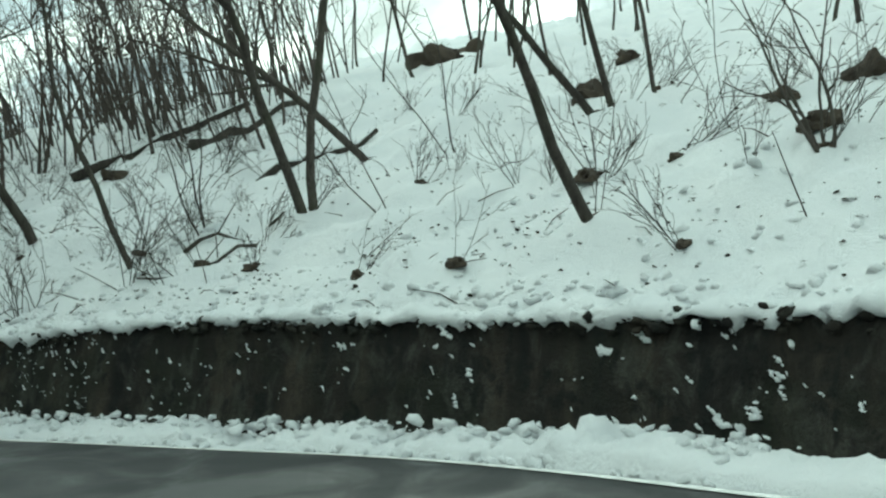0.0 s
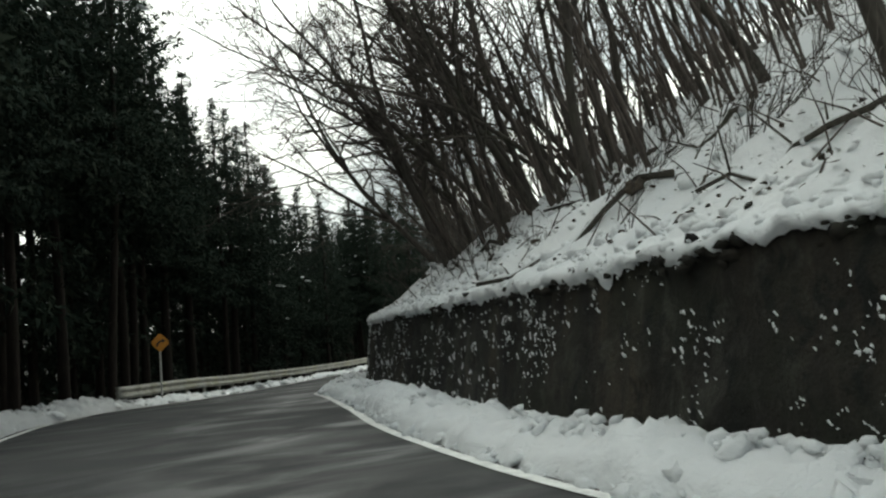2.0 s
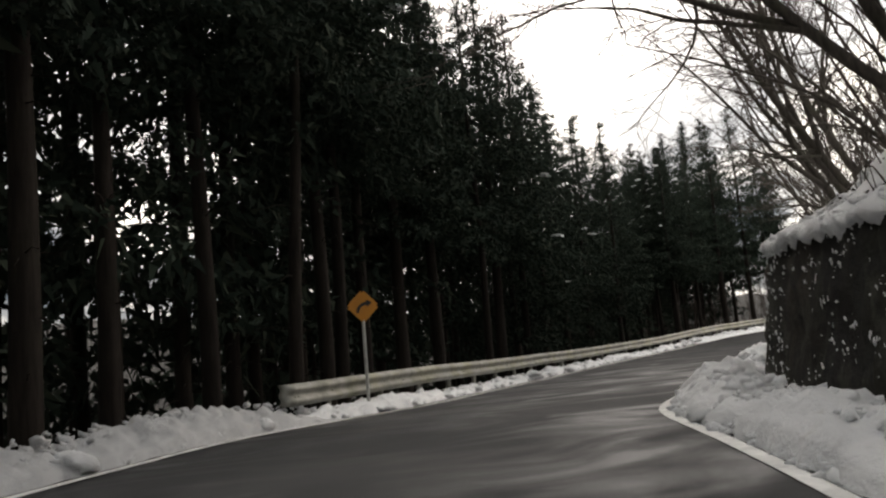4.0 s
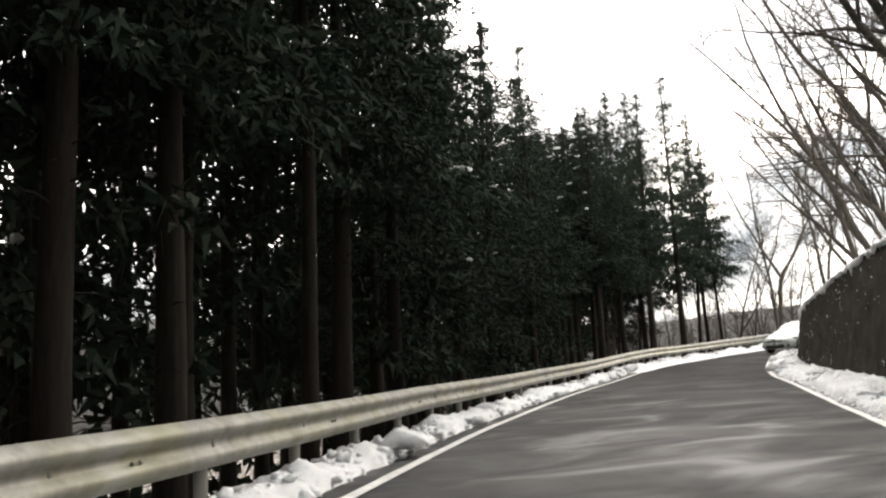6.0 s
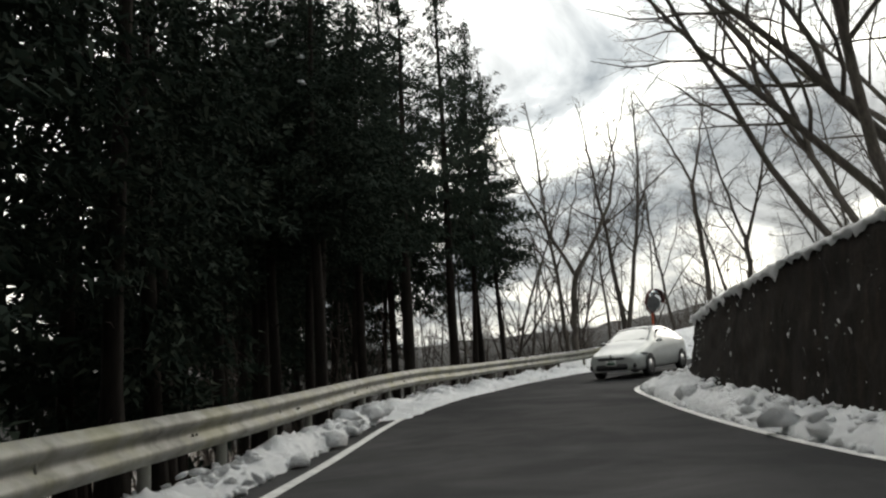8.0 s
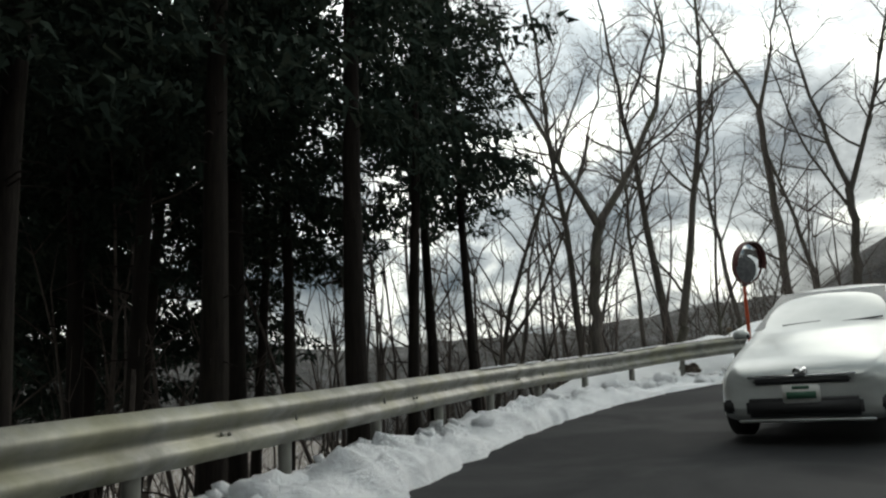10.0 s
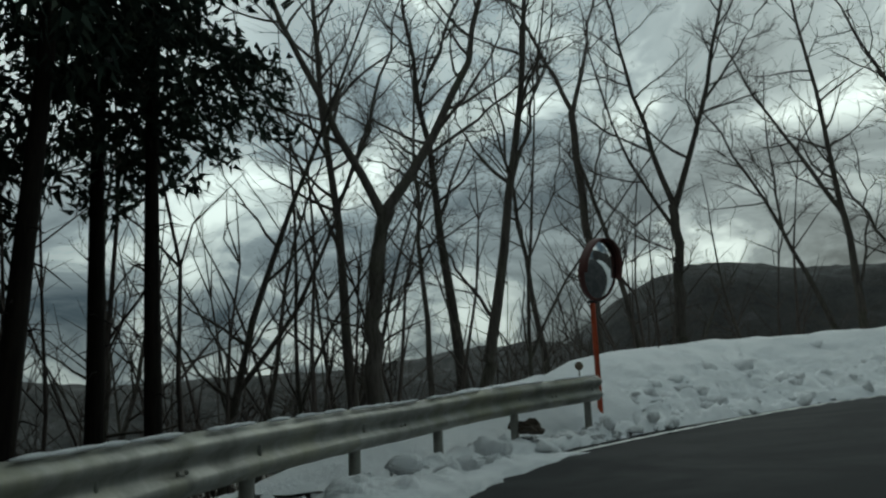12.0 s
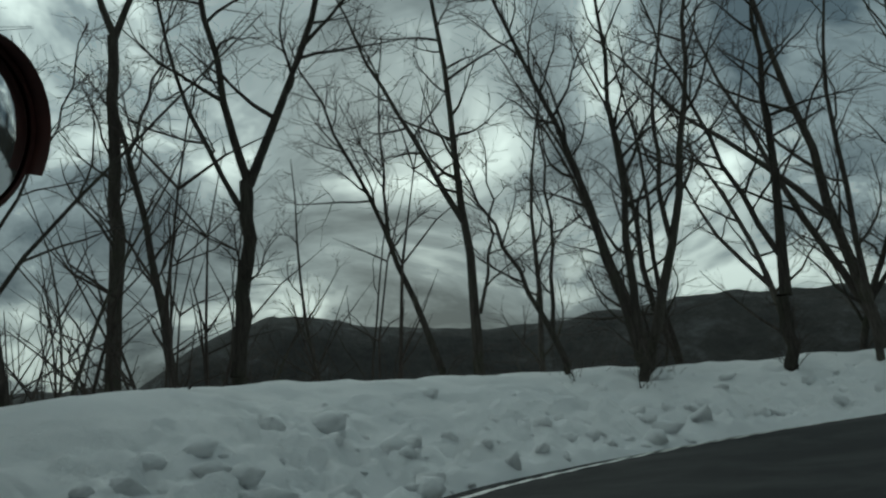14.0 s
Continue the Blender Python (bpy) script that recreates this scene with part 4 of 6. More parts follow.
# ---- convex traffic mirror ----
def build_mirror():
    x, y = -67.15, 75.65
    z0 = float(road_z([x], [y])[0]) + 0.05
    to = Vector((-58.0, 72.8))
    turn = math.degrees(math.atan2(to.y - y, to.x - x)) - 90
    mir = thing("traffic_mirror", (x, y, z0), turn, "round hooded convex traffic mirror on an orange pole in snow", "traffic mirror")
    ORANGE = mat_plain("orange_paint", (0.36, 0.055, 0.014), 0.5, 0, 0.25, 6)
    DARK = mat_plain("mirror_back", (0.035, 0.03, 0.03), 0.55)
    k = Mat("mirror_glass", 0.06, 1.0)
    k.color((0.75, 0.77, 0.78))
    cz = 7.16 - z0
    part("pole", *tube([(0, 0, -0.6), (0, 0, cz - 0.05), (0, 0, cz)], [0.045, 0.045, 0.04], 16), ORANGE, mir)
    r = 0.50
    HOOD = mat_plain("hood_paint", (0.07, 0.02, 0.016), 0.6)
    tip = Matrix.Translation((0, 0.10, cz)) @ pose(0, 0, 0, -13, 0, 0) @ Matrix.Translation((0, 0, -cz))      # leans down to the road
    rows = []
    for a in np.linspace(0, 1, 9):
        ang = a * radians(24)
        rr = r * math.sin(ang) / math.sin(radians(24))
        dy = 0.10 + 0.09 * (math.cos(ang) - math.cos(radians(24))) / (1 - math.cos(radians(24)))
        rows.append([(rr * math.sin(w), dy, cz + rr * math.cos(w)) for w in np.linspace(0, 2 * math.pi, 41)])
    part("mirror_face", *moved(strip(rows), tip), k.m, mir, "convex mirror glass")
    ring = []
    for dr, dy in ((0.0, 0.115), (0.03, 0.12), (0.045, 0.10), (0.045, 0.03), (0.02, 0.0), (0.0, -0.01), (-0.2, -0.05), (-0.40, -0.06)):
        ring.append([((r + dr) * math.sin(w), dy, cz + (r + dr) * math.cos(w)) for w in np.linspace(0, 2 * math.pi, 41)])
    part("rim", *moved(strip(ring), tip), HOOD, mir, "dark faded rim")
    hood = []
    for dr, dy in ((0.045, 0.02), (0.056, 0.12), (0.062, 0.21), (0.054, 0.21), (0.048, 0.12), (0.030, 0.02)):
        hood.append([((r + dr) * math.sin(w), dy, cz + (r + dr) * math.cos(w)) for w in np.linspace(-1.75, 1.75, 33)])
    part("hood", *moved(strip(hood), tip), HOOD, mir, "faded red-brown sun hood")
    part("bracket", *box(0.12, 0.26, 0.10, 0.01, (0, 0.03, cz)), DARK, mir)
    part("clamp", *box(0.13, 0.13, 0.05, 0.01, (0, 0, cz - 0.55)), DARK, mir)


build_mirror()


# ---- oncoming car, stopped in the bend ----
def build_car():
    x, y = -61.88, 62.4
    z0 = float(road_z([x], [y])[0])
    slope = math.degrees(math.atan2(float(road_z([-62.6], [66.5])[0]) - z0, 4.1))
    car = thing("car", (x, y, z0), 0, "silver-white compact hatchback car with a sloping bonnet on the road", "car")
    car.matrix_world = pose(x, y, z0 + 0.02, 0, 0, 185) @ pose(0, 0, 0, -slope, 0, 0)
    # car's own axes: +y ahead (the nose at y = 0), x across, z up
    PAINT = Mat("car_paint", 0.28, 0.35)
    PAINT.color(PAINT.ramp(PAINT.noise(3, 4), (0.3, (0.36, 0.38, 0.37)), (0.7, (0.43, 0.45, 0.44))))
    PAINT.b.inputs["Coat Weight"].default_value = 0.6
    GLASS = mat_plain("car_glass", (0.05, 0.06, 0.06), 0.08, 0, 0.1)
    BLACK = mat_plain("car_black_plastic", (0.014, 0.014, 0.015), 0.6)
    RUBBER = mat_plain("tyre_rubber", (0.018, 0.018, 0.018), 0.85)
    ALLOY = mat_plain("wheel_alloy", (0.4, 0.4, 0.4), 0.35, 0.8)
    LAMP = Mat("headlamp_lens", 0.12, 0.1)
    LAMP.color((0.20, 0.21, 0.22))
    CHROME = mat_plain("chrome_trim", (0.6, 0.6, 0.6), 0.15, 1.0, 0.05)
    # sections from nose to tail: y, half width, sill height, shoulder height, top height, top half width
    secs = [(0.0, 0.58, 0.26, 0.52, 0.62, 0.50), (-0.10, 0.76, 0.20, 0.58, 0.72, 0.62), (-0.35, 0.845, 0.18, 0.64, 0.80, 0.68), (-0.80, 0.872, 0.18, 0.72, 0.92, 0.70),
            (-1.15, 0.874, 0.18, 0.78, 1.00, 0.70), (-1.30, 0.874, 0.18, 0.80, 1.06, 0.69), (-1.75, 0.874, 0.18, 0.84, 1.30, 0.62), (-2.15, 0.874, 0.18, 0.86, 1.44, 0.57), (-2.6, 0.872, 0.18, 0.88, 1.49, 0.55),
            (-3.2, 0.868, 0.18, 0.90, 1.46, 0.54), (-3.8, 0.85, 0.20, 0.92, 1.34, 0.52), (-4.25, 0.80, 0.26, 0.94, 1.16, 0.52), (-4.44, 0.66, 0.34, 0.86, 1.02, 0.48)]
    rows = []
    for yy, w, sill, sh, top, tw in secs:
        pts = [(0, sill), (w * 0.9, sill), (w, sill + 0.08), (w, (sill + sh) / 2), (w * 0.985, sh), (tw + (w - tw) * 0.55, sh + (top - sh) * 0.45), (tw + 0.02, sh + (top - sh) * 0.9), (tw * 0.9, top - 0.005), (tw * 0.5, top + 0.015), (0, top + 0.02)]
        ring = [(px, yy, pz) for px, pz in pts] + [(-px, yy, pz) for px, pz in pts[-2:0:-1]]
        rows.append(ring + ring[:1])
    v, f = strip(rows)
    n = len(rows[0])
    f = f + [tuple(range(n - 1))[::-1], tuple((len(rows) - 1) * n + i for i in range(n - 1))]
    body = part("body", v, f, PAINT.m, car)
    bev = body.modifiers.new("soft", "SUBSURF")
    bev.levels = bev.render_levels = 2

    def sheet(name, grid, mat, parent, label=""):
        v, f = strip(grid)
        return part(name, v, f, mat, parent, label)

    def pane(name, a, b, c, d, mat, lift=0.02, parent=None):
        a, b, c, d = map(Vector, (a, b, c, d))
        nrm = (b - a).cross(d - a).normalized() * lift
        g = []
        for i in range(5):
            u = i / 4
            g.append([tuple((a.lerp(b, u)).lerp(d.lerp(c, u), j / 4) + nrm * (1 + 1.2 * math.sin(math.pi * u) * math.sin(math.pi * j / 4))) for j in range(5)])
        return sheet(name, g, mat, parent or car)

    pane("windscreen", (0.70, -1.30, 1.04), (-0.70, -1.30, 1.04), (-0.55, -2.12, 1.43), (0.55, -2.12, 1.43), GLASS, 0.015)
    for s in (1, -1):
        pts = [(0.83 * s, -1.55, 0.94), (0.82 * s, -3.3, 0.99), (0.62 * s, -3.1, 1.38), (0.66 * s, -2.1, 1.36)]
        if s < 0:
            pts = [pts[1], pts[0], pts[3], pts[2]]
        pane("side_window", *pts, GLASS, 0.03)
        # headlamp: long wedge swept back over the wing
        lamp = []
        for u in np.linspace(0, 1, 7):
            yc = -0.07 - 0.72 * u
            w = 0.60 + 0.265 * min(1, u * 1.5)
            lo, hi = 0.55 + 0.10 * u, 0.66 + 0.14 * u - 0.02 * (1 - u)
            hi = lo + (hi - lo) * (1 - 0.85 * max(0, u - 0.5) * 2)
            lamp.append([((w - 0.10 * (1 - t) * (1 - u)) * s + 0.012 * s, yc + 0.05 * (1 - t), lo + (hi - lo) * t) for t in np.linspace(0, 1, 4)])
        sheet("headlamp", lamp, LAMP.m, car, "swept-back clear headlamp")
        mir = part("door_mirror", *moved(blob(7 + s, 2, 0.1, 0.9), Matrix.Translation((s * 0.93, -1.62, 0.98)) @ Matrix.Diagonal((0.20, 0.13, 0.15, 1))), PAINT.m, car)
        part("mirror_arm", *tube([(s * 0.84, -1.60, 1.0), (s * 0.95, -1.62, 1.02)], [0.03, 0.03], 6), BLACK, mir)
        part("fog_lamp_recess", *box(0.26, 0.03, 0.13, 0.02, (s * 0.62, 0.0 - 0.07, 0.36)), BLACK, car)
    part("lower_grille", *box(1.02, 0.04, 0.17, 0.03, (0, 0.015, 0.345)), BLACK, car)
    part("upper_grille", *box(0.86, 0.03, 0.055, 0.02, (0, -0.005, 0.585)), BLACK, car)
    part("grille_trim", *box(0.96, 0.03, 0.018, 0.006, (0, 0.0, 0.632)), CHROME, car)
    part("badge", *moved(tube([(0, 0, 0), (0, 0, 0.015)], [0.07, 0.06], 20), Matrix.Translation((0, -0.005, 0.665)) @ pose(0, 0, 0, -80, 0, 0) @ Matrix.Diagonal((1, 0.7, 1, 1))), CHROME, car, "plain oval badge")
    part("lip", *box(1.2, 0.05, 0.03, 0.012, (0, 0.0, 0.225)), PAINT.m, car)
    plate = part("number_plate", *box(0.33, 0.012, 0.165, 0.01, (0, 0.038, 0.47)), mat_plain("plate_white", (0.55, 0.56, 0.54), 0.5), car)
    INK = mat_plain("plate_ink", (0.03, 0.10, 0.06), 0.6)
    part("plate_bar", *box(0.15, 0.006, 0.03, 0.002, (0, 0.046, 0.525)), INK, plate)
    part("plate_bar", *box(0.26, 0.006, 0.065, 0.002, (0, 0.046, 0.455)), INK, plate)
    for s in (1, -1):
        part("wiper", *tube([(s * 0.3 + 0.1, -1.33, 1.085), (s * 0.3 - 0.28, -1.36, 1.11)], [0.012, 0.008], 5), BLACK, car)
        for yy in (-0.86, -3.52):
            wh = part("wheel", *moved(tube([(0, 0, -0.09), (0, 0, 0.10)], [0.20, 0.20], 20), Matrix.Translation((s * 0.78, yy, 0.31)) @ pose(0, 0, 0, 0, 90 * s, 0)), ALLOY, car)
            tyre = []
            for r, d in ((0.20, -0.10), (0.285, -0.105), (0.312, -0.08), (0.312, 0.08), (0.285, 0.105), (0.20, 0.10)):
                tyre.append([(s * 0.79 + d, yy + r * math.cos(w), 0.31 + r * math.sin(w)) for w in np.linspace(0, 2 * math.pi, 29)])
            part("tyre", *strip(tyre), RUBBER, wh)
            part("wheel_arch", *strip([[(s * 0.883, yy + r * math.cos(w), 0.31 + r * math.sin(w)) for w in np.linspace(0, math.pi, 17)] for r in (0.30, 0.36)]), BLACK, car)


build_car()


# ---- trees ----
def cedar_meshes(seed, height=17.0, clear=0.28, dense=1.0, girth=0.2, leaf=0.2, low=0.45):
    """Trunk, crown and a little lodged snow of a dark plantation cedar, standing on z = 0."""
    r = random.Random(seed)
    lean = Vector((r.uniform(-0.02, 0.02), r.uniform(-0.02, 0.02), 0))
    hs = np.linspace(-1.2, height, 12)
    path = [Vector((0, 0, h)) + lean * max(0, h) + Vector((0.05 * math.sin(h * 0.6 + seed), 0.05 * math.cos(h * 0.5 + seed), 0)) for h in hs]
    rad = [girth * (1 - 0.93 * max(0, h) / height) + 0.012 + (0.09 if h < 0.3 else 0) for h in hs]
    trunk = tube(path, rad, 9)
    verts, faces, lumps = [], [], []

    def tuft(p, d, size, fingers=6):
        """Short drooping needle shoots fanning from one point."""
        for _ in range(fingers):
            q = (d * 0.7 + Vector((r.uniform(-1, 1), r.uniform(-1, 1), r.uniform(-1.0, 0.6)))).normalized()
            s = q.cross(Vector((r.uniform(-1, 1), r.uniform(-1, 1), r.uniform(-1, 1))))
            s = s.normalized() * size * r.uniform(0.20, 0.34) if s.length > 0.01 else Vector((0.03, 0, 0))
            o = p + Vector((r.uniform(-1, 1), r.uniform(-1, 1), r.uniform(-0.8, 0.6))) * size * 1.15
            k = len(verts)
            tip = o + q * size * r.uniform(0.8, 1.5) - Vector((0, 0, size * 0.3))
            verts.extend(tuple(v) for v in (o - s, o + s, tip))
            faces.append((k, k + 1, k + 2))

    whorls = int(height * 2.5 * dense ** 0.5)
    for w in range(whorls):
        u = ((w + r.random()) / whorls) ** 0.9
        h = height * (clear + (1 - clear) * u)
        reach = (3.1 * (1 - u) ** 0.64 + 0.14) * r.uniform(0.6, 1.15)
        if u < 0.25:
            reach *= low + (1 - low) * 4 * u
        for b in range(r.randint(4, 6)):
            ang = r.uniform(0, 2 * math.pi)
            rise = r.uniform(-0.15, 0.25) + 0.5 * u
            d = Vector((math.cos(ang), math.sin(ang), rise)).normalized()
            across = Vector((-math.sin(ang), math.cos(ang), 0))
            ln = reach * r.uniform(0.5, 1.15)
            o = Vector((0, 0, h)) + lean * h
            steps = max(2, int(ln * 5.2 * dense))
            for s in range(steps):
                f = (s + r.random()) / steps
                if f < 0.25 and u < 0.7:
                    continue
                wing = (0.10 + 0.30 * ln * (1 - f)) * min(1.0, f * 2)
                sag = -0.32 * ln * f * f * (1 - u) + 0.10 * ln * f ** 4
                for side_shoot in range(2):
                    p = o + d * ln * f + across * r.uniform(-wing, wing) + Vector((0, 0, sag + r.uniform(-0.12, 0.08)))
                    tuft(p, d * 0.8, leaf * r.uniform(0.75, 1.5) * (1.15 - 0.6 * u), 6)
            if r.random() < 0.026 and 0.05 < u < 0.85:
                lumps.append(moved(blob(r.random() * 90, 1, 0.5, 0.45), Matrix.Translation(o + d * ln * 0.85 - Vector((0, 0, 0.22 * ln * (1 - u)))) @ pose(0, 0, 0, 0, 12, math.degrees(ang)) @ Matrix.Diagonal((r.uniform(0.25, 0.7), r.uniform(0.15, 0.35), 0.3, 1))))
    for k in range(int(10 * dense) + 4):
        tuft(Vector((0, 0, height * (0.94 + 0.06 * k / (10 * dense + 4)))) + lean * height, Vector((0, 0, 1.1)), leaf * (0.8 - 0.5 * k / (10 * dense + 4)), 5)
    dead = []
    for _ in range(int(height * 1.2)):
        h = r.uniform(0.08, clear + 0.10) * height
        ang = r.uniform(0, 6.3)
        ln = r.uniform(0.3, 1.0)
        p0 = Vector((0, 0, h))
        p1 = p0 + Vector((math.cos(ang), math.sin(ang), r.uniform(-0.3, 0.2))) * ln
        dead.append(tube([p0, (p0 + p1) / 2 + Vector((0, 0, 0.06)), p1], [0.018, 0.012, 0.005], 3, False))
    return join(trunk, *dead), (verts, faces), join(*lumps)


def make_cedar(seed, height, clear, dense=1.0, girth=0.2, leaf=0.2, low=0.45):
    t = thing("cedar_tree", (0, 0, 0), 0, "dark evergreen cedar with a straight trunk in the plantation", "tree", "cedars along the road")
    (tv, tf), (cv, cf), (sv, sf) = cedar_meshes(seed, height, clear, dense, girth, leaf, low)
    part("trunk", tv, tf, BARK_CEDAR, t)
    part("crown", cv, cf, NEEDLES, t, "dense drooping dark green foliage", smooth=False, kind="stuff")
    if sv:
        part("lodged_snow", sv, sf, SNOW, t, "small white patches of snow on the branches", kind="stuff")
    t["tall"] = height
    return t


def bare_meshes(seed, height=13.0, lean=(0.0, 0.0), girth=0.15, forks=1, fork_at=0.35, first=0.28, laterals=9, subs=5, shoots=3, spread=0.9, droop=0.0, arch=0.0, stems=1, width=0.42, plan=()):
    """Trunk with limbs, and the fine twigs, of a leafless broadleaf tree, standing on z = 0."""
    r = random.Random(seed)
    limbs, twigs = [], []

    def wander(p, d, ln, r0, r1, n, wob, lift, sides, out):
        pts, rads = [p], [r0]
        for k in range(n):
            d = (d + Vector((r.uniform(-wob, wob) + (arch if out is limbs and sides > 5 else 0), r.uniform(-wob, wob), r.uniform(-wob, wob) * 0.6 + lift))).normalized()
            p = p + d * ln / n
            pts.append(p)
            rads.append(max(0.004, r0 + (r1 - r0) * (k + 1) / n))
        out.append(tube(pts, rads, sides, False))
        return pts, rads

    def turned(d, ang):
        ax = Vector((r.uniform(-1, 1), r.uniform(-1, 1), r.uniform(-0.3, 0.4)))
        ax = ax - d * ax.dot(d)
        ax = ax.normalized() if ax.length > 0.05 else Vector((1, 0, 0))
        return (d * math.cos(ang) + ax * math.sin(ang)).normalized()

    def place(pts, rads, f):
        x = f * (len(pts) - 1)
        i = min(int(x), len(pts) - 2)
        return pts[i].lerp(pts[i + 1], x - i), (pts[i + 1] - pts[i]).normalized(), rads[i] + (rads[i + 1] - rads[i]) * (x - i)

    def dress(pts, rads, ln, f0, count):
        """Limbs, branches and twigs along a stem."""
        for a in range(count):
            f = f0 + (0.98 - f0) * (a + r.random()) / count
            p, d, rad = place(pts, rads, f)
            l1 = min(3.6, width * ln * (1.05 - f) + 0.5) * r.uniform(0.55, 1.2)
            p1, r1 = wander(p, turned(d, spread * r.uniform(0.55, 1.1)), l1, min(rad * 0.62, 0.012 + l1 * 0.013), 0.008, 6, 0.31, 0.06 - droop, 5, limbs)
            for b in range(max(2, int(subs * (0.5 + l1 / (width * ln + 0.5))))):
                g = r.uniform(0.2, 1.0)
                q, e, rb = place(p1, r1, min(g, 0.99))
                l2 = (0.40 * l1 * (1.15 - g) + 0.30) * r.uniform(0.6, 1.3)
                p2, r2 = wander(q, turned(e, spread * r.uniform(0.4, 1.0)), l2, min(rb * 0.65, 0.015), 0.005, 3, 0.34, 0.03 - droop, 3, twigs)
                for c in range(shoots):
                    q2, e2, rc = place(p2, r2, r.uniform(0.25, 0.99))
                    wander(q2, turned(e2, spread * r.uniform(0.4, 1.0)), r.uniform(0.25, 0.75) * (0.6 + 0.25 * l1), 0.006, 0.004, 2, 0.2, -droop, 3, twigs)

    for h0, x0, s0, s1, rise, g0, g1 in plan:
        # a stem that starts at height h0 and turns from slope s0 to s1 on its way up
        drift = r.uniform(-0.12, 0.12)
        pts = []
        for k in range(11):
            f = k / 10
            kink = min(1.0, 3 * f) * 0.10
            pts.append(Vector((x0 + rise * (s0 * f + (s1 - s0) * f * f / 2) + r.uniform(-kink, kink), (rise * f * drift if h0 > 0 else 0) + r.uniform(-kink, kink), h0 + rise * f)))
        rads = [g0 + (g1 - g0) * (k / 10) ** 0.8 for k in range(11)]
        limbs.append(tube(pts, rads, 9, False))
        dress(pts, rads, max(5.0, rise), first if h0 <= 0 else 0.12, max(3, int(laterals * rise / 10)))
    for s in range(0 if plan else stems):
        a = r.uniform(0, 6.3)
        many = stems > 1
        off = Vector((math.cos(a), math.sin(a), 0)) * (0.12 * many)
        d = Vector((lean[0] + 0.3 * many * math.cos(a), lean[1] + 0.3 * many * math.sin(a), 1)).normalized()
        hh = height * (r.uniform(0.7, 1.0) if many else 1.0)
        g = girth * (r.uniform(0.6, 0.9) if many else 1.0)
        pts, rads = wander(off - d * 0.5, d, hh + 0.5, g * 1.08, max(0.008, g * 0.10), 12 if girth > 0.03 else 5, 0.15, 0.045, 9 if girth > 0.09 else (6 if girth > 0.03 else 4), limbs)
        dress(pts, rads, hh, first, laterals)
        for k in range(forks):
            f = fork_at + 0.16 * k + r.uniform(-0.04, 0.04)
            p, e, rad = place(pts, rads, f)
            hf = hh * (1 - f) * r.uniform(0.8, 1.0)
            pf, rf = wander(p, turned(e, r.uniform(0.35, 0.6)), hf, rad * 0.8, max(0.008, rad * 0.12), 7, 0.16, 0.06, 7 if girth > 0.09 else 6, limbs)
            dress(pf, rf, hf, 0.2, max(3, int(laterals * 0.7)))
    return join(*limbs), join(*twigs)


def make_bare(name, label, group, seed, **kw):
    t = thing(name, (0, 0, 0), 0, label, "tree" if "tree" in name else "shrub", group)
    a, b = bare_meshes(seed, **kw)
    part("trunk", *a, BARK_OAK, t)
    if b[0]:
        part("branchwork", *b, TWIG, t, "fine leafless branchwork", smooth=False, kind="stuff")
    return t


pick = random.Random(21)


def planted(kinds, x, y, z, scale=1.0, turn=None, tilt=(0, 0)):
    return copy_thing(pick.choice(kinds), pose(x, y, z, tilt[0], tilt[1], pick.uniform(0, 360) if turn is None else turn) @ Matrix.Diagonal((scale, scale, scale, 1)))


def gz(x, y):
    return float(ground_z([x], [y])[0])


def stock(things):
    """The pattern trees themselves stand far off in the valley wood."""
    for t in things:
        x, y = pick.uniform(-190, -150), pick.uniform(-60, 60)
        t.matrix_world = pose(x, y, gz(x, y) - 0.5)


CEDARS = [make_cedar(100 + k, h, c, 1.0, 0.15, 0.125) for k, (h, c) in enumerate(((15, 0.15), (16, 0.24), (14, 0.11), (15, 0.20)))]
CEDARS_BACK = [make_cedar(150 + k, h, c, 0.24, 0.15, 0.26) for k, (h, c) in enumerate(((15, 0.06), (16, 0.10), (14, 0.05)))]
CEDARS_MID = [make_cedar(130 + k, h, c, 0.60, 0.15, 0.16) for k, (h, c) in enumerate(((15, 0.16), (16, 0.22), (14, 0.13)))]
CEDARS_HIGH = [make_cedar(200 + k, h, c, 0.95, g, 0.135, 1.15) for k, (h, c, g) in enumerate(((17, 0.36, 0.17), (17, 0.42, 0.15), (17, 0.33, 0.22)))]
stock(CEDARS + CEDARS_MID + CEDARS_BACK + CEDARS_HIGH)
# height over map zero that the tops reach, by y along the row
TOPS = ([10, 20, 26, 31, 36, 43, 48, 51, 53, 56, 57, 60, 64, 66, 69, 71, 72.5, 74.5], [23, 21, 18.8, 17.2, 16.0, 15.3, 15.2, 14.6, 15.3, 16.0, 15.3, 19.0, 21.3, 19.7, 18.4, 17.6, 15.3, 12])


def cedar_at(kinds, x, y, vary=0.07, slim=1.0):
    kind = pick.choice(kinds)
    z = gz(x, y)
    s = (float(np.interp(y, *TOPS)) - z) / kind["tall"] * pick.uniform(1 - vary, 1 + vary * 0.6)
    copy_thing(kind, pose(x, y, z, pick.uniform(-1.2, 1.2), pick.uniform(-1.2, 1.2), pick.uniform(0, 360)) @ Matrix.Diagonal(((0.5 + 0.5 * s) * slim, (0.5 + 0.5 * s) * slim, s, 1)))


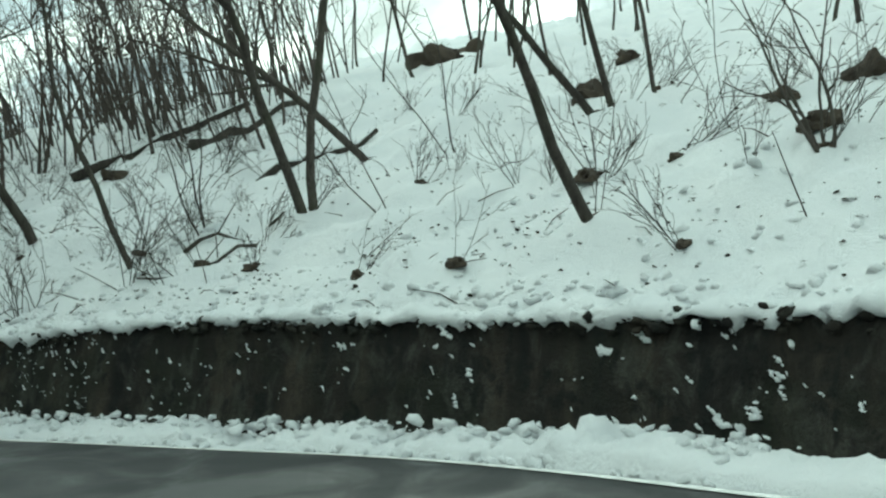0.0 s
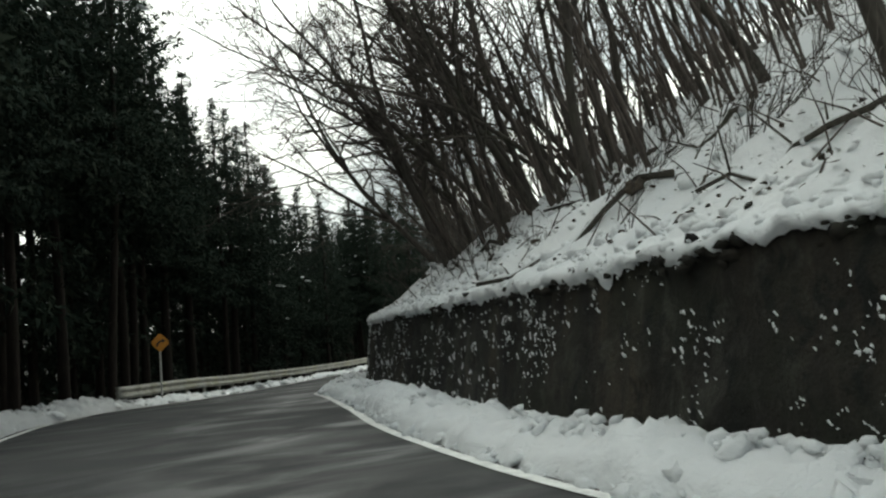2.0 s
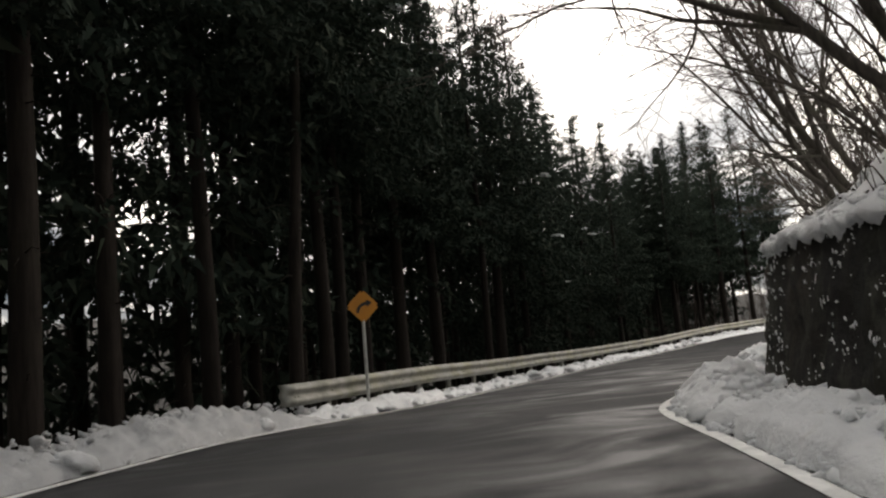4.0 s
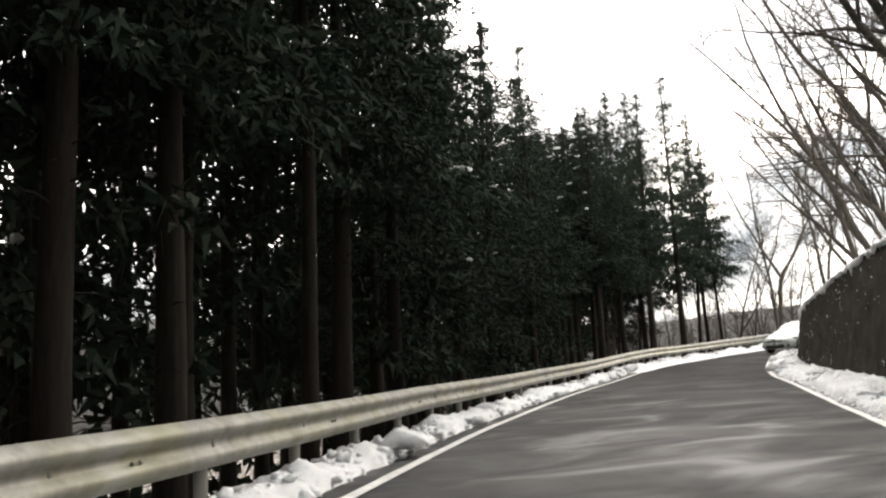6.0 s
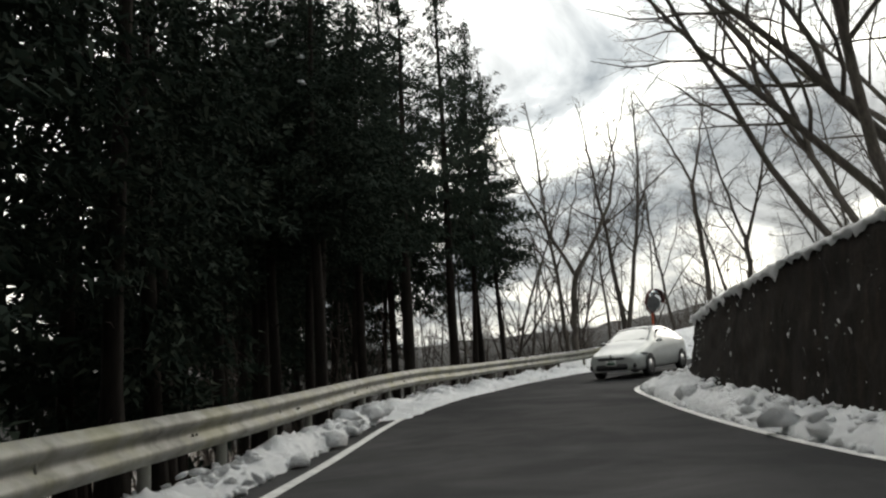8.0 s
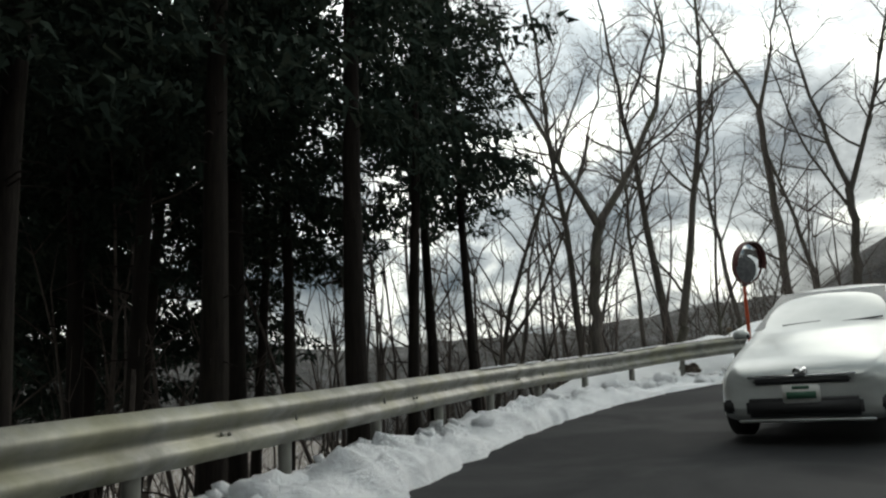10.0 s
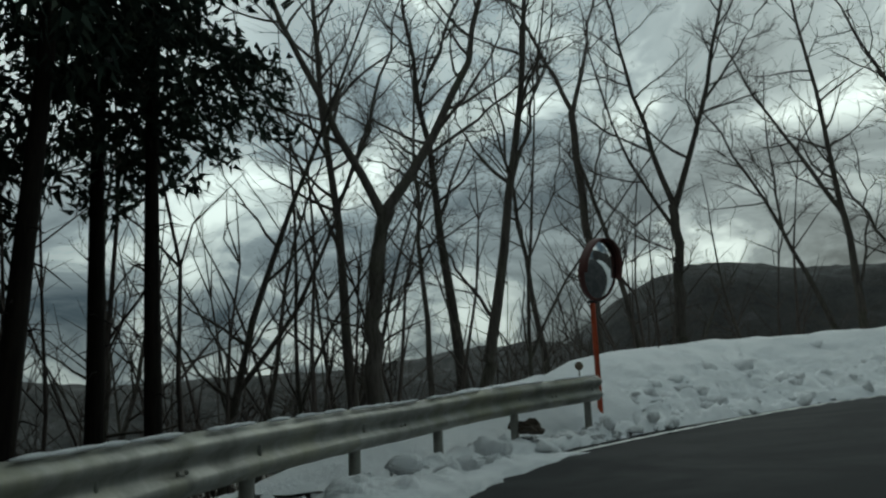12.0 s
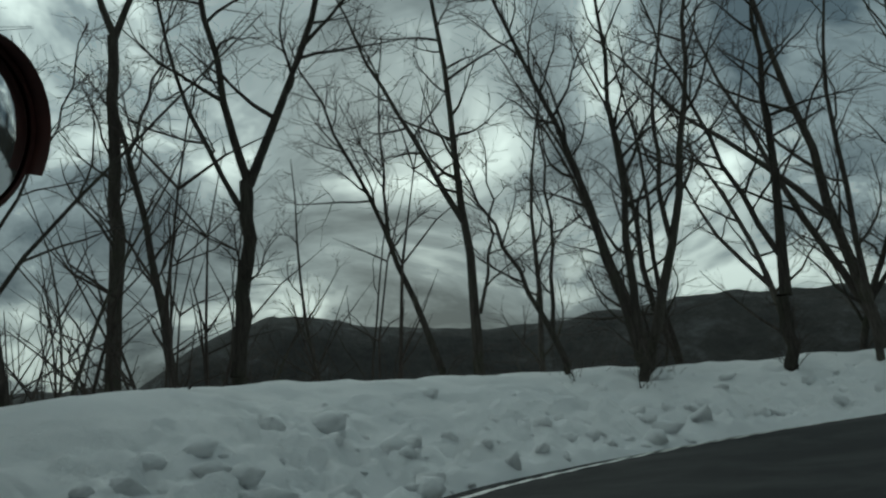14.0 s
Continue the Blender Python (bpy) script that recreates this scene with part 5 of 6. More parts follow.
def plant_cedars():
    # place, kind and slimness of those whose trunks stand clear past the bend
    heroes = ((-69.26, 64.0, 2, 0.85), (-70.8, 67.1, 1, 0.85), (-73.1, 70.4, 1, 1.0), (-71.0, 69.36, 0, 0.72), (-68.5, 60.6, 2, 0.9), (-72.5, 62.0, 1, 1.0), (-72.3, 63.9, 0, 0.95), (-77.6, 68.5, 1, 1.0), (-75.0, 67.4, 0, 0.95),
              (-79.5, 65.0, 2, 1.0), (-76.5, 61.0, 1, 1.0), (-80.5, 70.0, 1, 1.0), (-83.0, 66.5, 2, 1.0), (-79.0, 61.5, 0, 1.0),
              (-67.6, 57.6, 0, 1.0), (-70.6, 58.8, 1, 1.0), (-66.4, 54.6, 1, 1.0), (-69.8, 55.4, 0, 1.0), (-72.6, 57.0, 2, 1.0), (-65.4, 52.6, 0, 1.0), (-68.4, 52.0, 1, 1.0),
              (-76.8, 64.6, 1, 1.0), (-81.5, 63.4, 0, 1.0), (-85.5, 68.0, 1, 1.0), (-82.5, 71.5, 0, 1.0), (-88.0, 67.0, 2, 1.0), (-86.0, 63.0, 1, 1.0), (-74.5, 62.0, 0, 1.0), (-90.0, 71.0, 0, 1.0))
    for x, y, k, slim in heroes:
        cedar_at([CEDARS_HIGH[k]], x, y, 0.03, slim)
    i0, i1 = at(LEFT, -14, 8), at(LEFT, -63.2, 56.6)
    turn_i = at(LEFT, -60, 51)
    nor = side(LEFT)
    for row, (off, gap) in enumerate(((3.1, 2.3), (5.0, 2.3), (7.2, 3.0), (10.4, 3.6))):
        t = i0 + row * 3
        while t < i1 + row * 4:
            i = int(t)
            q = LEFT[i] + nor[i] * (off + pick.uniform(-0.6, 0.6)) + np.array([pick.uniform(-0.5, 0.5), pick.uniform(-0.5, 0.5)])
            if i > turn_i and row == 0 and pick.random() < 0.3:
                t += 8
                continue
            cedar_at((CEDARS_HIGH if row < 2 else CEDARS_BACK) if i > turn_i else ((CEDARS_HIGH if q[1] < 33 else CEDARS) if row == 0 else (CEDARS_MID if row == 1 else CEDARS_BACK)), q[0], q[1])
            t += gap / 0.25 * pick.uniform(0.75, 1.3) * (0.85 if i < turn_i else 0.95)


plant_cedars()

# leafless trees: leaning from the hillside, and beyond the bend
LEANERS = [make_bare("bare_tree", "leafless grey-brown tree leaning out over the snowy slope", "bare trees on the hillside", 300 + k, height=h, girth=g, forks=f, laterals=n, subs=4, shoots=2, droop=0.02, arch=a, width=0.36)
           for k, (h, g, f, n, a) in enumerate(((12, 0.056, 1, 8, 0.03), (13.5, 0.068, 1, 9, 0.05), (11, 0.048, 1, 8, 0.02), (13, 0.060, 0, 9, 0.04)))]
ARCHES = [make_bare("bare_tree", "leafless tree arching out over the road with fine drooping twigs", "bare trees on the hillside", 340 + k, height=h, girth=g, forks=1, laterals=11, subs=5, shoots=4, droop=0.07, arch=a, width=0.45, fork_at=0.3)
          for k, (h, g, a) in enumerate(((11, 0.11, 0.10), (12.5, 0.13, 0.085), (10, 0.09, 0.12)))]
OAKS = [make_bare("bare_tree", "tall leafless tree, dark against the sky", "bare trees beyond the bend", 400 + k, height=h, girth=g, forks=f, fork_at=fa, laterals=14, subs=6, shoots=3, first=fi, spread=1.1, width=0.30)
        for k, (h, g, f, fa, fi) in enumerate(((18, 0.17, 1, 0.24, 0.22), (19, 0.20, 2, 0.24, 0.22), (17, 0.14, 0, 0.4, 0.2), (18.5, 0.155, 1, 0.36, 0.24)))]
THIN = [make_bare("bare_tree", "thin leafless young tree among the others", "young bare trees", 450 + k, height=h, girth=g, forks=f, laterals=6, subs=2, shoots=1, first=0.2, spread=0.8, width=0.3)
        for k, (h, g, f) in enumerate(((11, 0.055, 0), (9, 0.05, 1), (12.5, 0.07, 1), (10, 0.06, 0)))]
BRUSH = [make_bare("bare_shrub", "leafless shrub of thin stems in the snow", "shrubs on the hillside", 500 + k, height=h, girth=0.014, forks=0, laterals=3, subs=2, shoots=1, stems=s, first=0.3, spread=0.7, width=0.4)
         for k, (h, s) in enumerate(((2.4, 3), (1.7, 4), (2.8, 2), (1.2, 5)))]
stock(LEANERS + ARCHES + OAKS + THIN + BRUSH)


def hz(x, y):
    z, d = hill_z(np.array([x]), np.array([y]))
    w = min(1, max(0, d[0] / 1.5))
    return float(z[0]) + w * rumple(x, y), float(d[0])


# single trees with their own lean: base, slant per metre of height, length to the fork, girth, stems
SLOPE_TREES = [((2.13, 12.29), (-0.46, -0.40), 3.6, 0.115, 1), ((-2.9, 17.7), (-0.27, -0.52), 4.6, 0.13, 1), ((-2.7, 17.75), (-0.12, -0.42), 5.0, 0.12, 1), ((-1.65, 20.7), (-0.80, -0.5), 4.0, 0.13, 1),
              ((-6.3, 17.3), (-0.33, -0.40), 3.2, 0.085, 1), ((3.28, 17.7), (-0.70, -0.36), 4.2, 0.11, 1), ((3.6, 17.8), (-0.45, -0.33), 4.5, 0.10, 1), ((4.6, 17.9), (-0.26, -0.33), 3.0, 0.07, 1),
              ((5.2, 11.4), (-0.30, -0.2), 1.6, 0.05, 4), ((-1.1, 16.5), (-0.55, -0.33), 2.2, 0.03, 2), ((-5.2, 18.5), (-0.35, -0.38), 2.4, 0.04, 3), ((0.3, 19.1), (-0.35, -0.3), 2.5, 0.03, 2)]
SPUR_TREES = [((-22.9, 30.4), (-0.26, -0.60), 5.0, 0.15, 1), ((-20.0, 29.2), (-0.10, -0.47), 5.2, 0.16, 1), ((-22.4, 27.7), (0.02, -0.48), 4.8, 0.15, 1), ((-20.7, 27.8), (0.08, -0.44), 5.0, 0.13, 1),
              ((-19.4, 27.9), (0.07, -0.45), 5.2, 0.14, 1), ((-25.3, 26.8), (0.05, -0.42), 4.6, 0.16, 1), ((-22.5, 25.6), (-0.12, -0.6), 3.6, 0.10, 1),
              ((-51.9, 55.1), (-0.38, -0.5), 4.6, 0.16, 1), ((-50.0, 54.9), (-0.2, -0.45), 5.0, 0.17, 1), ((-47.6, 53.2), (-0.45, -0.40), 4.6, 0.14, 1), ((-53.6, 58.0), (-0.45, -0.4), 4.4, 0.12, 1),
              ((-48.8, 50.9), (-0.35, -0.35), 4.4, 0.16, 1), ((-45.5, 49.5), (-0.5, -0.3), 5.0, 0.15, 1)]


def plant_arches():
    """Trees at the end of the spur whose fine boughs reach far out over the road."""
    for k, (x, y, lean, height, girth) in enumerate(((-27.2, 28.6, (-0.50, -0.12), 12, 0.12), (-26.0, 29.8, (-0.42, -0.20), 13, 0.13), (-24.4, 28.4, (-0.38, -0.30), 11.5, 0.11), (-27.8, 30.6, (-0.60, -0.05), 12, 0.12), (-26.8, 27.8, (-0.80, -0.25), 11, 0.10), (-25.6, 30.9, (-0.74, -0.02), 13.5, 0.12), (-23.4, 27.2, (-0.70, -0.36), 12, 0.10),
                                                   (-40.5, 43.0, (-0.36, -0.62), 13.5, 0.16), (-42.6, 44.9, (-0.30, -0.55), 13, 0.15), (-38.3, 40.9, (-0.50, -0.60), 13, 0.14), (-36.2, 38.4, (-0.62, -0.50), 12, 0.12))):
        t = make_bare("bare_tree", "leafless tree arching out over the road with fine drooping twigs", "bare trees on the hillside", 820 + k, height=height, lean=lean, girth=girth, forks=2, fork_at=0.25, laterals=15, subs=7, shoots=5, droop=0.06, first=0.2, spread=1.0, width=0.5)
        t.matrix_world = pose(x, y, hz(x, y)[0])


def plant_hill():
    for k, ((x, y), lean, fork, girth, stems) in enumerate(SLOPE_TREES + SPUR_TREES):
        z, d = hz(x, y)
        big = stems == 1
        t = make_bare("bare_tree" if big else "bare_shrub", "leafless tree slanting from the snowy slope" if big else "clump of thin leafless stems in the snow", "bare trees on the hillside" if big else "shrubs on the hillside",
                      700 + k, height=fork / (0.38 if big else 0.62), lean=lean, girth=girth * (0.68 if x < -10 else 0.8), forks=k % 2 if big else 0, laterals=9 if big else 4, subs=4 if big else 2, shoots=3 if big else 1, stems=stems, droop=0.03, first=0.3)
        t.matrix_world = pose(x, y, z)
    count = 0
    while count < 125:
        x, y = pick.uniform(-58, 10), pick.uniform(12, 78)
        z, d = hz(x, y)
        spur = -32 < x < -8
        if not (2.5 if spur else 5.5) < d < 26 or (not spur and pick.random() < (0.55 if x < -32 else 0.8)):
            continue
        if -14 < x and d < 9:
            continue
        a = math.degrees(math.atan2(-1 if x > -34 else -0.6, -0.25 if x > -34 else -0.75)) + pick.uniform(-25, 25)
        m = pose(x, y, z - 0.1, 0, 0, a) @ pose(0, 0, 0, 0, pick.uniform(6, 24), 0) @ pose(0, 0, 0, 0, 0, pick.uniform(-60, 60))
        s = pick.uniform(0.7, 1.1)
        kind = pick.choice(LEANERS if pick.random() < 0.55 else THIN)
        if d > 8.5 or not -33 < x < -8:
            FAR_HILL.append((kind, m @ Matrix.Diagonal((s, s, s, 1))))
        else:
            copy_thing(kind, m @ Matrix.Diagonal((s, s, s, 1)))
        count += 1
    count = 0
    while count < 42:
        x, y = pick.uniform(-9, 16), pick.uniform(20, 46)
        z, d = hz(x, y)
        if d < 11:
            continue
        m = pose(x, y, z - 0.1, 0, 0, pick.uniform(200, 280)) @ pose(0, 0, 0, 0, pick.uniform(4, 24), 0)
        s = pick.uniform(0.6, 1.0)
        FAR_HILL.append((pick.choice(THIN if count % 4 else LEANERS), m @ Matrix.Diagonal((s, s, s, 1))))
        count += 1
    count = 0
    while count < 36:
        x, y = pick.uniform(-57, -9), pick.uniform(16, 62)
        z, d = hz(x, y)
        high = x < -33
        if not (1.2 if not high else 2.5) < d < 7 or (-33 < x < -29.5):
            continue
        a = math.degrees(math.atan2(-0.55 if high else -0.75, -0.8 if high else -0.65)) + pick.uniform(-28, 28)
        m = pose(x, y, z - 0.1, 0, 0, a) @ pose(0, 0, 0, 0, pick.uniform(6, 22), 0) @ pose(0, 0, 0, 0, 0, pick.uniform(-40, 40))
        s = pick.uniform(0.6, 1.0)
        copy_thing(pick.choice(ARCHES), m @ Matrix.Diagonal((s, s, s, 1)))
        count += 1
    count = 0
    while count < 130:
        x, y = pick.uniform(-33, 9), pick.uniform(10, 36)
        z, d = hz(x, y)
        if not 0.4 < d < 11 or (x > -5 and pick.random() < 0.62):
            continue
        planted(BRUSH, x, y, z - 0.05, pick.uniform(0.35, 0.95), None, (pick.uniform(5, 35), pick.uniform(-25, 25)))
        count += 1


FAR_HILL, FAR_VALLEY = [], []
plant_hill()
plant_arches()


# trees that stand along the outside of the bend: place, height where the snow hides the foot, turn of the plane in which they
# fork, and their stems (start height, offset, slope below, slope above, rise, girth below and above)
BEND_OAKS = [
    (-73.4, 78.2, 5.15, 35, ((0, 0, -0.08, -0.10, 14, 0.135, 0.03), (3.7, -0.3, -0.40, -0.45, 6, 0.05, 0.015), (4.4, -0.4, 0.45, 0.05, 7, 0.06, 0.015))),
    (-72.1, 76.9, 5.05, 33, ((0, 0, -0.05, 0.20, 4.2, 0.19, 0.15), (4.2, 0.3, 0.75, -0.30, 9, 0.13, 0.02), (4.1, 0.2, -0.50, -0.35, 9, 0.11, 0.02))),
    (-73.6, 85.0, 5.85, 27, ((0, 0, -0.10, -0.14, 15, 0.19, 0.03), (6.0, -0.5, -1.6, -2.2, 1.2, 0.05, 0.02), (7.3, -0.7, 1.4, 1.3, 3.5, 0.06, 0.02), (9.5, -0.9, 0.5, 0.2, 6, 0.08, 0.02))),
    (-70.7, 79.7, 6.05, 23, ((0, 0, 0.22, 0.0, 13, 0.145, 0.03), (1.0, 0.16, -0.60, -0.80, 2.5, 0.05, 0.015), (3.8, 0.6, 0.40, 0.0, 6, 0.06, 0.015))),
    (-74.2, 84.1, 5.35, 28, ((0, 0, -0.06, 0.0, 12, 0.105, 0.02), (5.0, -0.3, 0.40, 0.2, 5, 0.04, 0.012))),
    (-71.7, 87.3, 6.65, 20, ((0, 0, -0.18, -0.05, 11, 0.11, 0.02), (3.0, -0.5, 0.50, 0.1, 5, 0.04, 0.012))),
    (-71.0, 91.1, 7.45, 16, ((0, 0, 0.0, -0.08, 8.6, 0.19, 0.13), (8.6, -0.3, -0.40, -0.50, 7, 0.10, 0.02), (8.6, -0.3, 0.30, 0.10, 7, 0.10, 0.02))),
    (-69.6, 91.1, 7.35, 13, ((0, 0, -0.20, -0.26, 7.5, 0.12, 0.05), (5.5, -1.2, 0.3, 0.1, 5, 0.05, 0.015))),
    (-67.9, 89.6, 7.25, 8, ((0, 0, 0.05, 0.05, 4.4, 0.18, 0.15), (4.3, 0.2, -0.30, -0.06, 10, 0.11, 0.02), (4.3, 0.2, 0.38, 0.20, 10, 0.12, 0.02), (3.6, 0.12, -0.56, -0.05, 8, 0.07, 0.015), (7.8, 1.42, 0.8, 0.6, 4, 0.05, 0.015))),
    (-63.4, 92.4, 7.55, 0, ((0, 0, -0.34, -0.50, 9, 0.10, 0.02), (3.5, -1.2, -0.1, 0.1, 6, 0.05, 0.015))),
    (-62.5, 92.0, 7.75, -5, ((0, 0, -0.03, -0.13, 13, 0.14, 0.03), (3.5, -0.2, -0.55, -0.35, 8, 0.09, 0.02), (1.1, 0.1, 0.30, -0.2, 5, 0.05, 0.015))),
    (-58.8, 91.0, 7.55, -14, ((0, 0, -0.20, -0.42, 12, 0.13, 0.025), (0.4, -0.02, 0.02, -0.08, 12, 0.12, 0.02))),
    (-58.2, 91.7, 7.95, -17, ((0, 0, 0.30, 0.02, 12, 0.14, 0.025), (2.2, 0.7, -0.15, 0.40, 8, 0.08, 0.02))),
    (-54.6, 92.0, 9.0, -26, ((0, 0, 0.05, 0.0, 11, 0.16, 0.03), (1.0, 0.03, -0.45, -0.2, 9, 0.09, 0.02))),
    (-60.5, 91.1, 7.35, -12, ((0, 0, -0.40, -0.50, 6, 0.085, 0.02), (0.8, -0.3, 0.1, -0.1, 7, 0.06, 0.015))),
]


def plant_oaks():
    kw = dict(laterals=16, subs=6, shoots=3, first=0.3, spread=1.15, width=0.32)
    for k, (x, y, z, turn, stems) in enumerate(BEND_OAKS):
        drop = z - gz(x, y) + 0.3
        x0, s0, g0 = stems[0][1], stems[0][2], stems[0][5]
        plan = [(-drop, x0 - 0.5 * s0 * drop, 0.5 * s0, 0.5 * s0, drop, g0 * 1.12, g0)] + list(stems)
        t = make_bare("bare_tree", "tall leafless tree, dark against the sky", "bare trees beyond the bend", 900 + k, plan=plan, **kw)
        t.matrix_world = pose(x, y, z, 0, 0, turn)
    beyond = ((-60.2, 95.5, 0.9, 2), (-56.0, 95.4, 0.9, 2), (-65.3, 96.6, 0.8, 2), (-50.5, 94.0, 1.0, 1), (-47, 95.0, 1.0, 3), (-44, 96, 0.95, 0), (-77.5, 83.3, 0.9, 2), (-70.5, 97.0, 0.8, 3), (-76.5, 77.0, 0.8, 3), (-78.2, 80.5, 0.85, 2), (-75.8, 82.6, 0.75, 2), (-79.5, 76.0, 0.8, 0), (-77.4, 86.5, 0.8, 3),
              (-56.5, 93.6, 0.85, 2), (-53.0, 94.5, 0.9, 3), (-52.0, 92.8, 0.85, 2), (-55.2, 96.0, 0.9, 0), (-49.0, 92.6, 0.9, 2), (-51.0, 96.5, 0.9, 3))
    for x, y, s, k in beyond:
        copy_thing(OAKS[k], pose(x, y, gz(x, y) - 0.1, pick.uniform(-5, 5), pick.uniform(-14, -1) if y > 84 else pick.uniform(-6, 6), 0) @ pose(0, 0, 0, 0, 0, pick.uniform(0, 360)) @ Matrix.Diagonal((s, s, s, 1)))
    n = 0
    while n < 105:
        x, y = pick.uniform(-108, -28), pick.uniform(66, 125)
        _, dl = nearest(LEFT, [x], [y])
        if not 7.5 < dl[0] < 34:
            continue
        kinds, s = OAKS if n % 10 == 0 and dl[0] > 13 else (LEANERS if n % 8 == 1 and dl[0] > 13 else THIN), pick.uniform(0.75, 1.15)
        m = pose(x, y, gz(x, y) - 0.1, pick.uniform(-10, 10), pick.uniform(-10, 10), 0) @ pose(0, 0, 0, 0, 0, pick.uniform(0, 360)) @ Matrix.Diagonal((s, s, s, 1))
        if dl[0] > 13:
            FAR_VALLEY.append((pick.choice(kinds), m))
        else:
            copy_thing(pick.choice(kinds), m)
        n += 1


plant_oaks()


def build_wood(name, label, trees):
    """The far trees of a wood, joined into one sheet of trunks and twigs."""
    verts, faces, slots, base = [], [], [], 0
    for kind, m in trees:
        mw = np.array(m)
        for child in kind.children:
            me = child.data
            co = np.empty(len(me.vertices) * 3)
            me.vertices.foreach_get("co", co)
            co = co.reshape(-1, 3) @ mw[:3, :3].T + mw[:3, 3]
            verts.append(co)
            loops = np.empty(len(me.loops), int)
            me.loops.foreach_get("vertex_index", loops)
            ends = 0
            for p in me.polygons:
                n = p.loop_total
                faces.append(tuple((loops[ends:ends + n] + base).tolist()))
                ends += n
            slots += [0 if child.data.materials[0] == BARK_OAK else 1] * len(me.polygons)
            base += len(co)
    ob = part(name, np.vstack(verts).tolist(), faces, BARK_OAK, smooth=False)
    ob.data.materials.append(TWIG)
    ob.data.polygons.foreach_set("material_index", slots)
    tagged(ob, label, "wood", kind="stuff")


build_wood("hillside_wood", "dense leafless wood up on the snowy hillside", FAR_HILL)
build_wood("valley_wood", "leafless wood on the falling ground beyond the bend", FAR_VALLEY)


def build_saplings(name, label, count, box, test, seed, slant, lo, hi):
    """Undergrowth of thin leafless stems, too many to count."""
    r = random.Random(seed)
    out, stems = [], 0
    while stems < count:
        x, y = r.uniform(box[0], box[1]), r.uniform(box[2], box[3])
        z = test(x, y)
        if z is None:
            continue
        h = r.uniform(lo, hi)
        d = Vector((slant[0] + r.uniform(-0.22, 0.22), slant[1] + r.uniform(-0.22, 0.22), 1)).normalized()
        p, pts = Vector((x, y, z - 0.15)), []
        for k in range(6):
            pts.append(p.copy())
            d = (d + Vector((r.uniform(-0.19, 0.19), r.uniform(-0.19, 0.19), 0.05))).normalized()
            p += d * h / 5
        g = h * r.uniform(0.004, 0.0085)
        out.append(tube(pts, [g * (1.05 - k * 0.18) for k in range(6)], 4, False))
        for k in (2, 3, 3, 4, 4):
            away = Vector((r.uniform(-1, 1), r.uniform(-1, 1), r.uniform(0.3, 1.1)))
            q = pts[k] + away * h * 0.10
            e = q + (away + Vector((r.uniform(-0.7, 0.7), r.uniform(-0.7, 0.7), r.uniform(-0.2, 0.6)))) * h * 0.09
            out.append(tube([pts[k], q, e], [g * 0.45, g * 0.3, 0.004], 3, False))
            out.append(tube([q, q + Vector((r.uniform(-1, 1), r.uniform(-1, 1), r.uniform(0.0, 0.9))) * h * 0.08], [g * 0.22, 0.003], 3, False))
        stems += 1
    tagged(part(name, *join(*out), TWIG), label, "undergrowth", kind="stuff")


def spur_ground(x, y):
    z, d = hz(x, y)
    return z if 2.2 < d < 22 and (x < -13 or d > 9) else None


def valley_ground(x, y):
    _, d = nearest(LEFT, [x], [y])
    return gz(x, y) if 6 < d[0] < 34 else None


def pole_ground(x, y):
    _, d = nearest(LEFT, [x], [y])
    return gz(x, y) if 5.5 < d[0] < 28 else None


build_saplings("hillside_undergrowth", "dense thin leafless stems filling the hillside wood", 620, (-33, -4, 18, 46), spur_ground, 31, (-0.22, -0.22), 3.5, 8.5)
build_saplings("valley_poles", "crowd of tall thin leafless stems beyond the guard rail", 300, (-104, -64, 60, 118), pole_ground, 35, (-0.12, 0.02), 6, 12)
build_saplings("valley_undergrowth", "dense thin leafless stems on the ground below the road", 300, (-104, -66, 56, 104), valley_ground, 32, (0, 0), 4, 10)


# ---- far mountains across the valley ----
def build_mountain(name, a0, a1, dist, peaks, base, label):
    """A wooded ridge standing far off, seen from the bend, from azimuth a0 to a1 in degrees."""
    rows = []
    c = Vector((-64, 65, 0))
    az = np.linspace(a0, a1, 220)
    for j in range(14):
        f = j / 13
        row = []
        for a in az:
            top = float(np.interp(a, *zip(*peaks)))
            d = dist * (1 + 0.35 * f)
            w = radians(a)
            h = base + (math.tan(radians(top)) * dist * 1.35 + 6 - base) * (math.sin(f * math.pi / 2) ** 0.9) + 0.012 * dist * fnoise((a * 0.11, f * 2, dist * 0.01), 1.0, 5) * f
            row.append((c.x - math.sin(w) * d, c.y + math.cos(w) * d, h))
        rows.append(row)
    k = Mat(name + "_woods", 0.95)
    k.color(k.ramp(k.noise(0.03, 9, 0.7), (0.35, (0.026, 0.027, 0.027)), (0.55, (0.055, 0.053, 0.050)), (0.75, (0.15, 0.155, 0.16))))
    k.bump(k.noise(0.12, 8, 0.75), 1.0, 6)
    tagged(part(name, *strip(rows), k.m), label, "mountain", kind="structure")


build_mountain("mountain_near", -75, 18, 520, [(-75, 12), (-50, 10), (-31, 9.5), (-19, 9.6), (-12, 9.1), (-7, 8.6), (1.7, 9.3), (5, 10.0), (8, 10.1), (10, 9.5), (13, 8.1), (16, 5.6), (18, 3)], -60, "dark wooded mountain across the valley")
build_mountain("mountain_far", 8, 120, 1200, [(8, 3), (14, 5.3), (18, 5.7), (23, 5.3), (31, 4.6), (45, 3.6), (60, 4), (80, 5), (120, 7)], -60, "hazy far wooded ridge")


